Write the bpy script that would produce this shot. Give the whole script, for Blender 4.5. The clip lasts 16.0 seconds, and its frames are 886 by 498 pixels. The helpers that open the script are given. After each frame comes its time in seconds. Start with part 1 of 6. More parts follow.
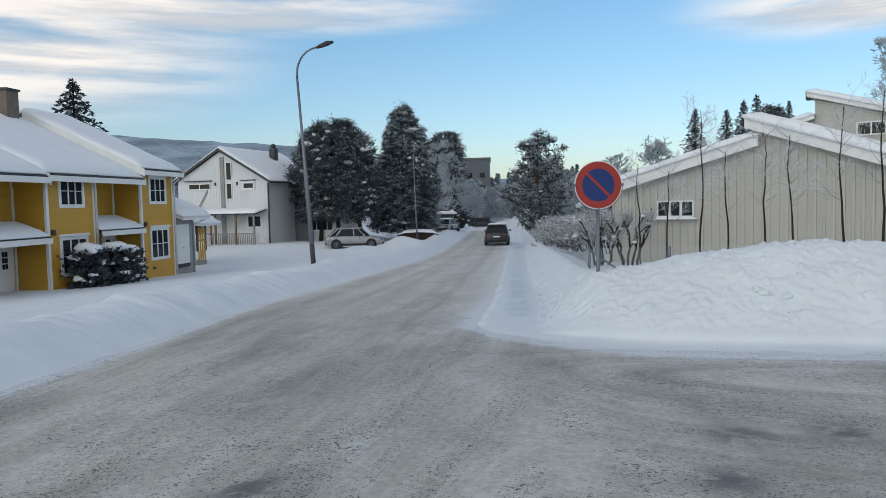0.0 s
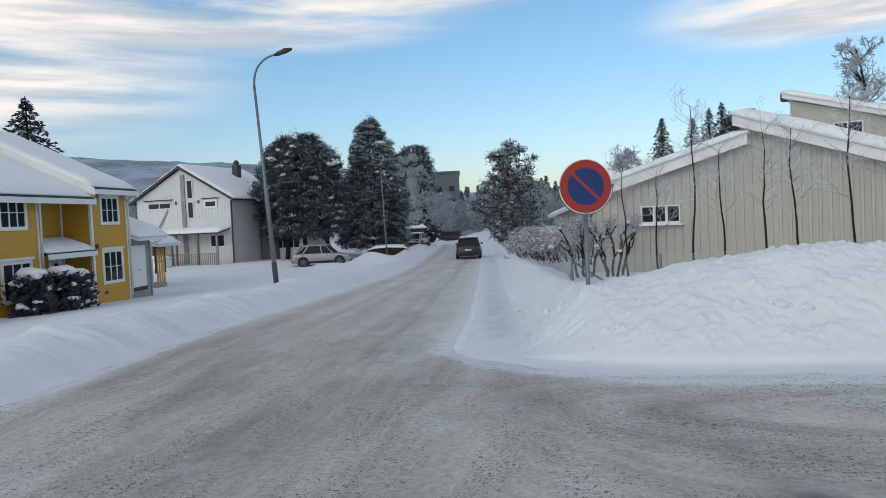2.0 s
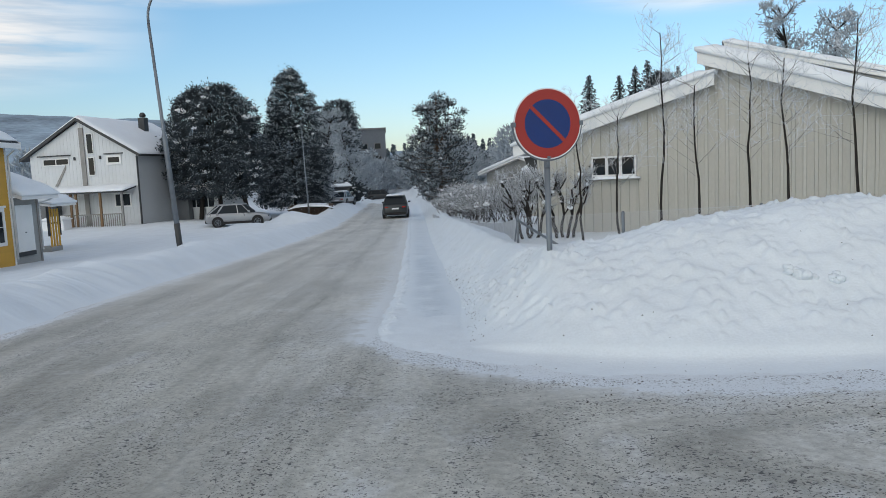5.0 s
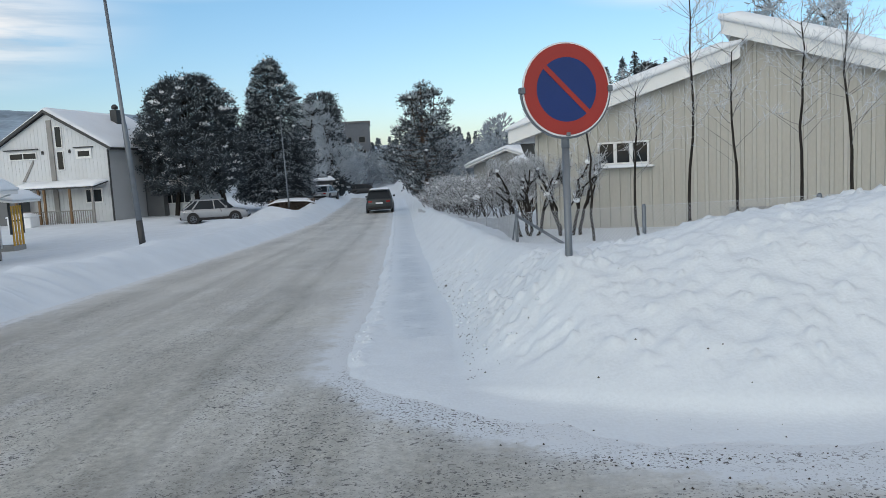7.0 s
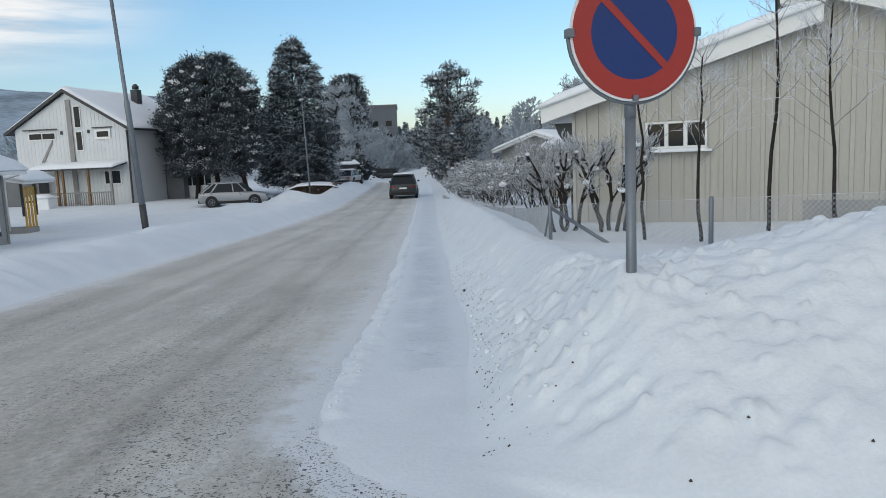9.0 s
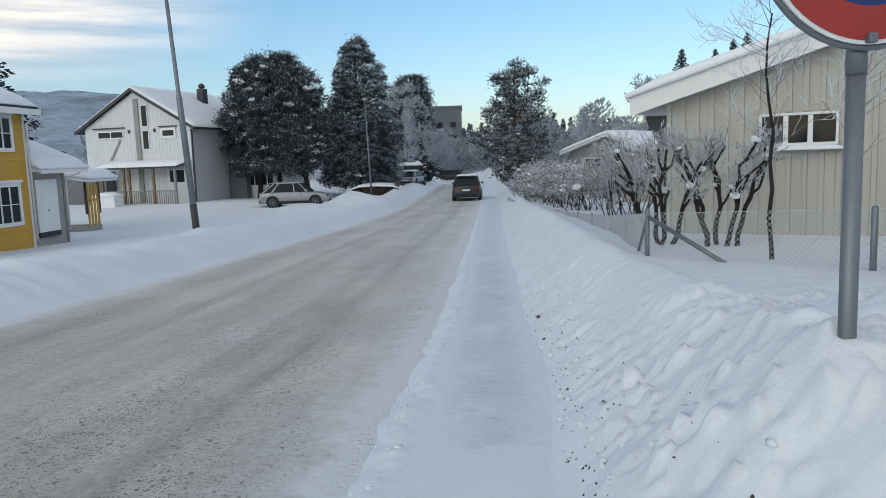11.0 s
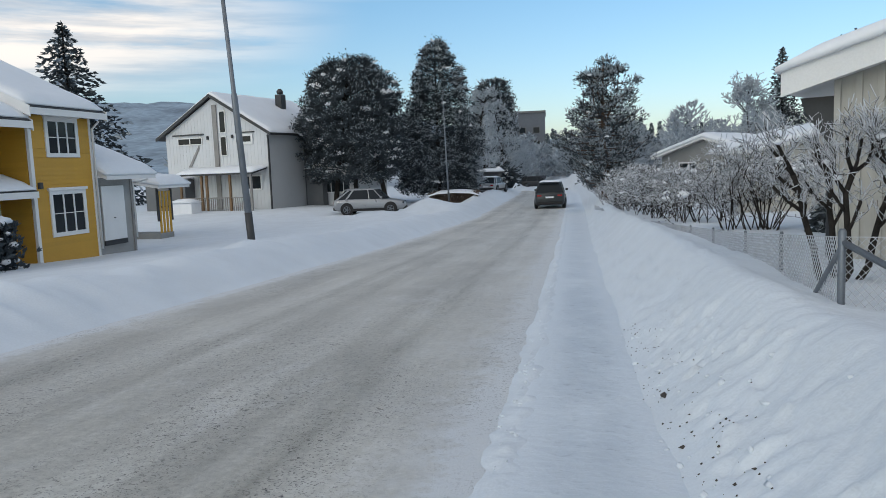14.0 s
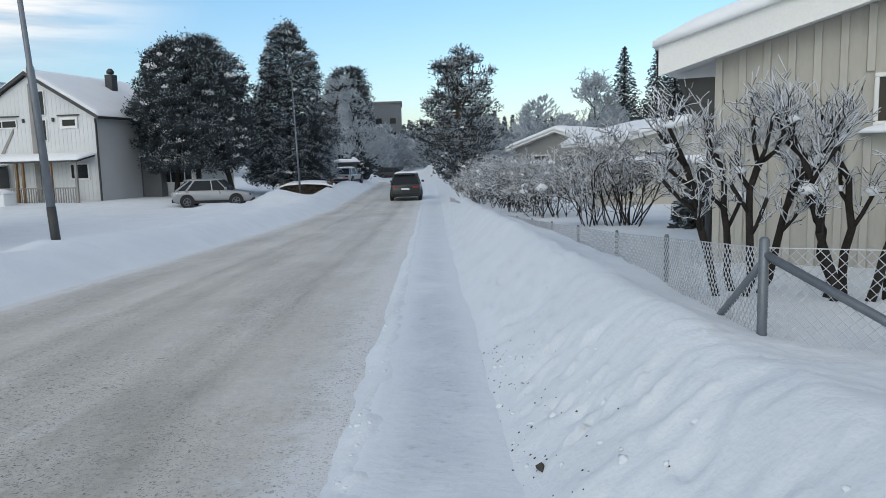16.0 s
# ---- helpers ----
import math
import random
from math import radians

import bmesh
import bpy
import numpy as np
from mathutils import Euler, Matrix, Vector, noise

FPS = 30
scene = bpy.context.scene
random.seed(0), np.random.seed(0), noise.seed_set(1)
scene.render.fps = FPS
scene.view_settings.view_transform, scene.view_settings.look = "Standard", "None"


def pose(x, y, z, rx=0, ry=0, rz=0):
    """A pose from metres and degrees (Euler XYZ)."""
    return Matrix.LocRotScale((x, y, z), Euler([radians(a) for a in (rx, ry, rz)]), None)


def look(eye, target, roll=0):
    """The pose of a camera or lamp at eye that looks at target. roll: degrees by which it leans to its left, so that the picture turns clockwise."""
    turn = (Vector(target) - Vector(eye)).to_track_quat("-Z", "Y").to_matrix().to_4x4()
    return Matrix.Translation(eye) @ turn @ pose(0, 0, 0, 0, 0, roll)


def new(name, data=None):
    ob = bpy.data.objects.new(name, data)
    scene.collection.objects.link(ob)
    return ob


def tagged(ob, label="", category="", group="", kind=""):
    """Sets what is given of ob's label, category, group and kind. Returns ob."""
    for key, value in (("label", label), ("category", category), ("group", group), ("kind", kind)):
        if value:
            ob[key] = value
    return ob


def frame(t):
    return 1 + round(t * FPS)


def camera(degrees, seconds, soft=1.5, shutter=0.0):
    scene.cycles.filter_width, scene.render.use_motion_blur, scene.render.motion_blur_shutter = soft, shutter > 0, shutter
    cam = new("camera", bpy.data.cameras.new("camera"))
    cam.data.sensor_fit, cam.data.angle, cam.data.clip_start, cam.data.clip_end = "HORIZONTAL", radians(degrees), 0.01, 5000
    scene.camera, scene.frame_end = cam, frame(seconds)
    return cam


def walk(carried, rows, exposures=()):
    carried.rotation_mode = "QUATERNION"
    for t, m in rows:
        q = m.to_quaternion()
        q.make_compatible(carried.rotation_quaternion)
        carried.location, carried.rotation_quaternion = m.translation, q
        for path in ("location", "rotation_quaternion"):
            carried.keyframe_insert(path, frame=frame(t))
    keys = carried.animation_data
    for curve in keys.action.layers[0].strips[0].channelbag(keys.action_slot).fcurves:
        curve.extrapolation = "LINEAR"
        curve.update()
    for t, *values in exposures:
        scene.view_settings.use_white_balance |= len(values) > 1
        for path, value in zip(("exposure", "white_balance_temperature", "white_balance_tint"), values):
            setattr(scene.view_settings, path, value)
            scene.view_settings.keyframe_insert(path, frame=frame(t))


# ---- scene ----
cam = camera(62.2, 16.0, soft=0.8)
PATH = [
    (0, (0.758, -2.07, 2.021), (0.483, -0.094, 1.896), -1.3),
    (0.5, (0.71, -1.692, 1.995), (0.437, 0.285, 1.871), -2.3),
    (1, (0.665, -1.303, 1.99), (0.412, 0.675, 1.842), -1.6),
    (1.5, (0.597, -0.962, 1.967), (0.409, 1.027, 1.869), -1.3),
    (2, (0.594, -0.591, 1.922), (0.398, 1.398, 1.834), -2.7),
    (2.5, (0.519, -0.216, 1.891), (0.347, 1.772, 1.758), -2.5),
    (3, (0.489, 0.199, 1.852), (0.425, 2.193, 1.707), -2.4),
    (3.5, (0.479, 0.579, 1.864), (0.396, 2.573, 1.726), -2.2),
    (4, (0.437, 1.06, 1.829), (0.365, 3.054, 1.694), -2.4),
    (4.2, (0.429, 1.177, 1.822), (0.383, 3.17, 1.661), -2.8),
    (6.3, (0.426, 3.163, 1.726), (0.452, 5.15, 1.503), -2.2),
    (6.5, (0.406, 3.333, 1.741), (0.431, 5.322, 1.532), -2.0),
    (7, (0.423, 3.757, 1.683), (0.457, 5.744, 1.457), -3.0),
    (7.5, (0.469, 4.219, 1.647), (0.419, 6.199, 1.371), -3.1),
    (8, (0.471, 4.676, 1.673), (0.451, 6.651, 1.355), -3.6),
    (8.5, (0.55, 5.19, 1.646), (0.536, 7.171, 1.368), -2.9),
    (9, (0.564, 5.584, 1.624), (0.524, 7.567, 1.362), -2.4),
    (9.5, (0.623, 6.059, 1.593), (0.444, 8.035, 1.342), -2.9),
    (9.7, (0.635, 6.201, 1.604), (0.379, 8.17, 1.361), -2.8),
    (11.8, (0.366, 7.908, 1.521), (0.206, 9.883, 1.256), -2.4),
    (12, (0.374, 8.05, 1.53), (0.233, 10.026, 1.256), -3.1),
    (12.5, (0.376, 8.516, 1.504), (0.097, 10.481, 1.255), -2.8),
    (13, (0.264, 8.874, 1.489), (-0.171, 10.813, 1.265), -2.2),
    (13.5, (0.261, 9.315, 1.478), (-0.157, 11.258, 1.261), -2.2),
    (14, (0.245, 9.808, 1.45), (-0.183, 11.749, 1.226), -2.2),
    (14.5, (0.209, 10.22, 1.443), (0.038, 12.198, 1.2), -2.1),
    (15, (0.242, 10.604, 1.417), (0.131, 12.585, 1.164), -2.7),
    (15.5, (0.262, 10.992, 1.391), (0.152, 12.973, 1.137), -1.9),
    (16, (0.259, 11.372, 1.401), (0.211, 13.354, 1.141), -1.5),
]
walk(cam, [(t, look(eye, target, roll)) for t, eye, target, roll in PATH],
     [(0, -0.04), (2.0, -0.03), (4.2, 0.02), (7.0, 0.08), (9.7, 0.08), (12.0, 0.04), (13.0, 0.0), (14.5, 0.07), (16.0, 0.20)])

# ---- world, sun, exposure ----
world = bpy.data.worlds.new("world")
scene.world = world
world.use_nodes = True
nt = world.node_tree
nt.nodes.clear()
SUN_EL, SUN_ROT = 26.0, 208.0


def wn(kind, **kw):
    n = nt.nodes.new(kind)
    for k, v in kw.items():
        n.inputs[k].default_value = v
    return n


sky = nt.nodes.new("ShaderNodeTexSky")
sky.sky_type = "NISHITA"
sky.sun_disc = False
sky.sun_elevation, sky.sun_rotation = radians(SUN_EL), radians(SUN_ROT)
sky.air_density, sky.dust_density, sky.ozone_density = 1.0, 0.9, 1.8
co = nt.nodes.new("ShaderNodeTexCoord")


def wlink(a, b):
    nt.links.new(a, b)


def wmath(op, a, b):
    n = nt.nodes.new("ShaderNodeMath")
    n.operation = op
    n.use_clamp = op == "ADD"
    for k, v in enumerate((a, b)):
        if isinstance(v, float):
            n.inputs[k].default_value = v
        else:
            wlink(v, n.inputs[k])
    return n.outputs[0]


def cloud_noise(stretch, place, scale, lo, hi):
    q = nt.nodes.new("ShaderNodeMapping")
    q.inputs["Scale"].default_value, q.inputs["Location"].default_value = stretch, place
    n = wn("ShaderNodeTexNoise", Scale=scale, Detail=7.0, Roughness=0.55)
    r = wn("ShaderNodeMapRange")
    r.interpolation_type = "SMOOTHSTEP"
    r.inputs["From Min"].default_value, r.inputs["From Max"].default_value = lo, hi
    wlink(co.outputs["Generated"], q.inputs[0])
    wlink(q.outputs[0], n.inputs["Vector"])
    wlink(n.outputs[0], r.inputs["Value"])
    return r.outputs[0]


def cloud_field(az, el, wide, high):
    """A soft region of the sky round a bearing and a height, in degrees."""
    a, e = radians(az), radians(el)
    q = nt.nodes.new("ShaderNodeMapping")
    sc = (1 / wide, 1 / wide, 1 / high)
    c = (math.sin(a) * math.cos(e), math.cos(a) * math.cos(e), math.sin(e))
    q.inputs["Scale"].default_value = sc
    q.inputs["Location"].default_value = tuple(-p * k for p, k in zip(c, sc))
    ln = nt.nodes.new("ShaderNodeVectorMath")
    ln.operation = "LENGTH"
    r = wn("ShaderNodeMapRange")
    r.interpolation_type = "SMOOTHSTEP"
    for k, v in (("From Min", 1.0), ("From Max", 0.35), ("To Min", 0.0), ("To Max", 1.0)):
        r.inputs[k].default_value = v
    wlink(co.outputs["Generated"], q.inputs[0])
    wlink(q.outputs[0], ln.inputs[0])
    wlink(ln.outputs["Value"], r.inputs["Value"])
    return r.outputs[0]


where = cloud_field(-44, 11.0, 0.46, 0.12)
# the broad fields out of view are added to make the skylight more neutral
for f in ((-30, 14.5, 0.50, 0.045), (-20, 16.5, 0.45, 0.04), (25, 13.2, 0.30, 0.06), (170, 45, 1.3, 0.8), (-110, 35, 0.9, 0.5), (95, 40, 0.7, 0.45), (-44, 6.0, 0.12, 0.03), (-25, 24, 0.6, 0.05), (70, 20, 0.4, 0.08)):
    where = wmath("MAXIMUM", where, cloud_field(*f))
puff = wmath("MULTIPLY", cloud_noise((1.5, 1.5, 9.0), (0.2, 0.4, 0.0), 1.7, 0.26, 0.50), cloud_noise((1.3, 1.3, 10.0), (1.2, 2.4, 0.3), 4.0, 0.22, 0.48))
cover = wmath("MULTIPLY", where, puff)
shade = cloud_noise((1.2, 1.2, 14.0), (3.2, 0.1, 0.5), 2.4, 0.42, 0.62)
cloud_col = nt.nodes.new("ShaderNodeMixRGB")
cloud_col.inputs[1].default_value, cloud_col.inputs[2].default_value = (8.4, 7.9, 7.4, 1), (5.0, 5.3, 5.7, 1)
wlink(shade, cloud_col.inputs[0])
tone = nt.nodes.new("ShaderNodeMixRGB")
tone.blend_type = "MULTIPLY"
tone.inputs[0].default_value = 1.0
# winter haze: paler and less green towards the horizon
up = nt.nodes.new("ShaderNodeSeparateXYZ")
haze = nt.nodes.new("ShaderNodeValToRGB")
haze.color_ramp.elements[0].color, haze.color_ramp.elements[0].position = (0.97, 1.01, 1.09, 1), 0.02
haze.color_ramp.elements[1].color, haze.color_ramp.elements[1].position = (0.91, 1.16, 1.22, 1), 0.24
wlink(co.outputs["Generated"], up.inputs[0])
wlink(up.outputs["Z"], haze.inputs[0])
wlink(haze.outputs[0], tone.inputs[2])
wlink(sky.outputs[0], tone.inputs[1])
mixc = nt.nodes.new("ShaderNodeMixRGB")
wlink(cover, mixc.inputs[0])
wlink(tone.outputs[0], mixc.inputs[1])
wlink(cloud_col.outputs[0], mixc.inputs[2])
bg = wn("ShaderNodeBackground", Strength=0.124)
wo = nt.nodes.new("ShaderNodeOutputWorld")
wlink(mixc.outputs[0], bg.inputs["Color"])
wlink(bg.outputs[0], wo.inputs["Surface"])

sun_data = bpy.data.lights.new("sun", "SUN")
sun_data.energy, sun_data.angle, sun_data.color = 0.36, radians(28), (1.0, 0.96, 0.91)
sun = new("sun", sun_data)
_az = radians(SUN_ROT)
_way = Vector((math.sin(_az) * math.cos(radians(SUN_EL)), math.cos(_az) * math.cos(radians(SUN_EL)), math.sin(radians(SUN_EL))))
sun.matrix_world = look(_way * 50, (0, 0, 0))


# ---- materials ----
MATS = {}


def material(name, base, rough=0.7, var=0.12, scale=4.0, fine=60.0, bump=0.15, metal=0.0, tint=None, coord="Object", stretch=(1, 1, 1), spec=0.5, pieces=0.0, dist=0.02):
    """A surface with variation at two scales and a fine relief."""
    if name in MATS:
        return MATS[name]
    m = bpy.data.materials.new(name)
    m.use_nodes = True
    t = m.node_tree
    b = t.nodes["Principled BSDF"]
    b.inputs["Metallic"].default_value = metal
    b.inputs["Specular IOR Level"].default_value = spec
    c = t.nodes.new("ShaderNodeTexCoord")
    mpp = t.nodes.new("ShaderNodeMapping")
    mpp.inputs["Scale"].default_value = stretch
    t.links.new(c.outputs[coord], mpp.inputs[0])
    n1, n2 = t.nodes.new("ShaderNodeTexNoise"), t.nodes.new("ShaderNodeTexNoise")
    n1.inputs["Scale"].default_value, n1.inputs["Detail"].default_value = scale, 4
    n2.inputs["Scale"].default_value, n2.inputs["Detail"].default_value = fine, 3
    for n in (n1, n2):
        t.links.new(mpp.outputs[0], n.inputs["Vector"])
    r = t.nodes.new("ShaderNodeValToRGB")
    dark = tuple(max(0, v * (1 - 1.6 * var)) for v in base)
    light = tint or tuple(min(1, v * (1 + 1.2 * var)) for v in base)
    r.color_ramp.elements[0].color, r.color_ramp.elements[0].position = (*dark, 1), 0.28
    r.color_ramp.elements[1].color, r.color_ramp.elements[1].position = (*light, 1), 0.72
    add = t.nodes.new("ShaderNodeMath")
    add.operation = "MULTIPLY_ADD"
    add.inputs[1].default_value = 0.45
    t.links.new(n2.outputs[0], add.inputs[0])
    half = t.nodes.new("ShaderNodeMath")
    half.operation = "MULTIPLY_ADD"
    half.inputs[1].default_value, half.inputs[2].default_value = 0.75, -0.1
    t.links.new(n1.outputs[0], half.inputs[0])
    t.links.new(half.outputs[0], add.inputs[2])
    fac = add.outputs[0]
    if pieces:
        oi = t.nodes.new("ShaderNodeObjectInfo")
        pa = t.nodes.new("ShaderNodeMath")
        pa.operation = "MULTIPLY_ADD"
        pa.inputs[1].default_value = pieces
        t.links.new(oi.outputs["Random"], pa.inputs[0])
        t.links.new(fac, pa.inputs[2])
        fac = pa.outputs[0]
    t.links.new(fac, r.inputs[0])
    t.links.new(r.outputs[0], b.inputs["Base Color"])
    rr = t.nodes.new("ShaderNodeMapRange")
    rr.inputs["To Min"].default_value, rr.inputs["To Max"].default_value = max(0.02, rough - 0.1), min(1, rough + 0.1)
    t.links.new(n1.outputs[0], rr.inputs["Value"])
    t.links.new(rr.outputs[0], b.inputs["Roughness"])
    bp = t.nodes.new("ShaderNodeBump")
    bp.inputs["Strength"].default_value, bp.inputs["Distance"].default_value = bump, dist
    t.links.new(n2.outputs[0], bp.inputs["Height"])
    t.links.new(bp.outputs[0], b.inputs["Normal"])
    MATS[name] = m
    return m


def glass_mat(name, col=(0.02, 0.025, 0.03)):
    m = bpy.data.materials.new(name)
    m.use_nodes = True
    b = m.node_tree.nodes["Principled BSDF"]
    b.inputs["Base Color"].default_value = (*col, 1)
    b.inputs["Roughness"].default_value = 0.08
    b.inputs["Specular IOR Level"].default_value = 0.16
    return m


M_SNOW = material("snow", (0.70, 0.745, 0.785), 0.8, 0.045, 1.2, 38.0, 0.22, dist=0.02)
M_ROOFSNOW = material("roof_snow", (0.80, 0.825, 0.855), 0.75, 0.025, 0.8, 9.0, 0.2, dist=0.04)
M_FROST = material("frost", (0.58, 0.61, 0.65), 0.8, 0.1, 2.0, 40.0, 0.1)
M_YELLOW = material("yellow_boards", (0.52, 0.29, 0.035), 0.6, 0.08, 0.7, 30.0, 0.1, pieces=0.15)
M_TRIM = material("white_trim", (0.74, 0.74, 0.73), 0.5, 0.05, 1.0, 50.0, 0.05)
M_WHITE = material("white_boards", (0.60, 0.615, 0.63), 0.6, 0.05, 0.6, 25.0, 0.08, pieces=0.15)
M_CREAM = material("cream_boards", (0.43, 0.415, 0.37), 0.65, 0.07, 0.8, 28.0, 0.12, pieces=0.2, stretch=(1, 1, 0.3))
M_GREYWALL = material("grey_wall", (0.30, 0.30, 0.29), 0.8, 0.1, 1.0, 30.0, 0.1)
M_DARKBOARD = material("dark_boards", (0.14, 0.145, 0.15), 0.7, 0.1, 1.0, 30.0, 0.1)
M_DARK = material("dark_metal", (0.035, 0.037, 0.04), 0.5, 0.15, 2.0, 30.0, 0.05)
M_BLACK = material("black_tile", (0.03, 0.03, 0.032), 0.6, 0.2, 2.0, 30.0, 0.1)
M_STEEL = material("galvanised_steel", (0.17, 0.19, 0.215), 0.45, 0.12, 5.0, 70.0, 0.06, metal=0.45)
M_WIRE = material("frosted_wire", (0.52, 0.54, 0.57), 0.6, 0.1, 6.0, 70.0, 0.05)
M_WOOD = material("brown_wood", (0.20, 0.12, 0.06), 0.7, 0.2, 2.0, 40.0, 0.15)
M_GREYWOOD = material("weathered_wood", (0.27, 0.26, 0.25), 0.75, 0.15, 2.0, 40.0, 0.15)
M_BARK = material("dark_bark", (0.034, 0.030, 0.027), 0.95, 0.3, 8.0, 60.0, 0.5, spec=0.12)
M_TWIG = material("half_frosted_twig", (0.26, 0.255, 0.25), 0.85, 0.5, 5.0, 40.0, 0.2)
M_PINEBARK = material("pine_bark", (0.11, 0.075, 0.055), 0.9, 0.25, 6.0, 40.0, 0.4)
# both needle colours hold bluish air-light as well as the trees' own rime
M_NEEDLE = material("needles", (0.060, 0.076, 0.088), 0.9, 0.35, 1.2, 12.0, 0.1)
M_NEEDLE_PALE = material("frosted_needles", (0.37, 0.42, 0.465), 0.8, 0.35, 1.0, 10.0, 0.1)
# the hill's pale blue is aerial haze put into the forest colour
M_FARWOOD = material("hazed_forest", (0.26, 0.33, 0.40), 0.9, 0.35, 0.006, 0.06, 0.2)
# bluish distance haze is mixed into this conifer colour
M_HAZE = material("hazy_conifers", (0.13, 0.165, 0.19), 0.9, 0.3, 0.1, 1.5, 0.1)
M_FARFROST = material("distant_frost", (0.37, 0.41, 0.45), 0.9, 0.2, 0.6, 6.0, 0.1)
M_GRIT = material("dark_grit", (0.06, 0.052, 0.045), 0.9, 0.3, 8.0, 40.0, 0.2)
M_GLASS = glass_mat("window_glass")
M_BRICK = material("chimney_brick", (0.16, 0.13, 0.11), 0.85, 0.2, 3.0, 30.0, 0.3)
M_RED = material("red_reflective_sheet", (0.33, 0.028, 0.02), 0.4, 0.05, 2.0, 60.0, 0.02)
M_BLUE = material("blue_reflective_sheet", (0.006, 0.028, 0.15), 0.4, 0.08, 2.0, 60.0, 0.02)
M_WHITERIM = material("white_sheet", (0.75, 0.76, 0.78), 0.4, 0.04, 2.0, 60.0, 0.02)
M_SILVER = material("silver_car_paint", (0.32, 0.33, 0.345), 0.3, 0.04, 2.0, 60.0, 0.01, metal=0.4)
M_GREYPAINT = material("grey_car_paint", (0.05, 0.055, 0.058), 0.32, 0.1, 2.0, 60.0, 0.01, metal=0.4)
M_TYRE = material("tyre_rubber", (0.02, 0.02, 0.021), 0.85, 0.2, 5.0, 60.0, 0.2)
M_TAIL = material("tail_light_plastic", (0.30, 0.012, 0.012), 0.25, 0.05, 3.0, 60.0, 0.02)
# concrete grey with the distance's blue haze worked into it
M_CONCRETE = material("hazed_concrete", (0.125, 0.14, 0.165), 0.9, 0.12, 0.2, 3.0, 0.1)
M_HEDGE = material("brown_hedge", (0.13, 0.095, 0.075), 0.9, 0.3, 3.0, 25.0, 0.3)


def road_mat():
    """Packed snow and ice with grit: grey-brown, streaked along the road, snow-dusted at the rims."""
    m = bpy.data.materials.new("gritted_ice")
    m.use_nodes = True
    t = m.node_tree
    b = t.nodes["Principled BSDF"]
    c = t.nodes.new("ShaderNodeTexCoord")
    lay = t.nodes.new("ShaderNodeAttribute")
    lay.attribute_name = "lane"
    rim = t.nodes.new("ShaderNodeAttribute")
    rim.attribute_name = "rim_snow"

    def noise_at(stretch, scale, detail, rough=0.55, src=None):
        q = t.nodes.new("ShaderNodeMapping")
        q.inputs["Scale"].default_value = stretch
        n = t.nodes.new("ShaderNodeTexNoise")
        n.inputs["Scale"].default_value, n.inputs["Detail"].default_value, n.inputs["Roughness"].default_value = scale, detail, rough
        t.links.new(src or c.outputs["Object"], q.inputs[0])
        t.links.new(q.outputs[0], n.inputs["Vector"])
        return n.outputs[0]

    def ramp(src, stops):
        r = t.nodes.new("ShaderNodeValToRGB")
        els = r.color_ramp.elements
        while len(els) < len(stops):
            els.new(0.5)
        for e, (p, col) in zip(els, stops):
            e.position, e.color = p, (*col, 1)
        t.links.new(src, r.inputs[0])
        return r.outputs[0]

    def mix(kind, f, a, bb):
        n = t.nodes.new("ShaderNodeMixRGB")
        n.blend_type = kind
        for i, v in enumerate((f, a, bb)):
            if isinstance(v, (int, float)):
                n.inputs[i].default_value = v
            elif isinstance(v, tuple):
                n.inputs[i].default_value = (*v, 1)
            else:
                t.links.new(v, n.inputs[i])
        return n.outputs[0]

    along = lay.outputs["Vector"]
    streak = noise_at((1.0, 0.07, 1), 2.2, 7, 0.6, along)
    thin = noise_at((1.0, 0.05, 1), 9.0, 4, 0.6, along)
    patch = noise_at((1, 0.5, 1), 0.6, 6, 0.6)
    fine = noise_at((1, 1, 1), 16, 6, 0.75)
    base = ramp(streak, [(0.30, (0.43, 0.415, 0.365)), (0.5, (0.54, 0.525, 0.47)), (0.72, (0.66, 0.65, 0.60))])
    base = mix("OVERLAY", 0.22, base, ramp(thin, [(0.3, (0.3, 0.3, 0.3)), (0.7, (0.72, 0.72, 0.72))]))
    base = mix("MULTIPLY", 0.8, base, ramp(patch, [(0.36, (0.56, 0.555, 0.55)), (0.60, (1, 1, 1))]))
    frost = noise_at((1, 0.6, 1), 1.5, 7, 0.7)
    base = mix("MIX", ramp(frost, [(0.55, (0, 0, 0)), (0.72, (0.6, 0.6, 0.6))]), base, (0.66, 0.67, 0.68))
    track = t.nodes.new("ShaderNodeAttribute")
    track.attribute_name = "track"
    base = mix("MULTIPLY", track.outputs["Fac"], base, ramp(noise_at((1.0, 0.25, 1), 3.0, 5, 0.6, along), [(0.3, (0.55, 0.54, 0.51)), (0.65, (0.86, 0.85, 0.83))]))
    base = mix("OVERLAY", 0.5, base, ramp(fine, [(0.3, (0.22, 0.22, 0.22)), (0.7, (0.78, 0.78, 0.78))]))
    clumps = noise_at((1, 1, 1), 5.0, 5, 0.7)
    dust = mix("MULTIPLY", 1.0, rim.outputs["Fac"], ramp(clumps, [(0.30, (0.25, 0.25, 0.25)), (0.60, (1, 1, 1))]))
    base = mix("MIX", ramp(dust, [(0.05, (0, 0, 0)), (0.85, (1, 1, 1))]), base, (0.70, 0.735, 0.77))
    swept = t.nodes.new("ShaderNodeAttribute")
    swept.attribute_name = "swept"
    base = mix("MIX", swept.outputs["Fac"], base, mix("MIX", 0.35, (0.70, 0.68, 0.635), base))
    grit = noise_at((1, 1, 1), 60, 2, 0.5)
    coarse = noise_at((1, 1, 1), 26, 2, 0.5)
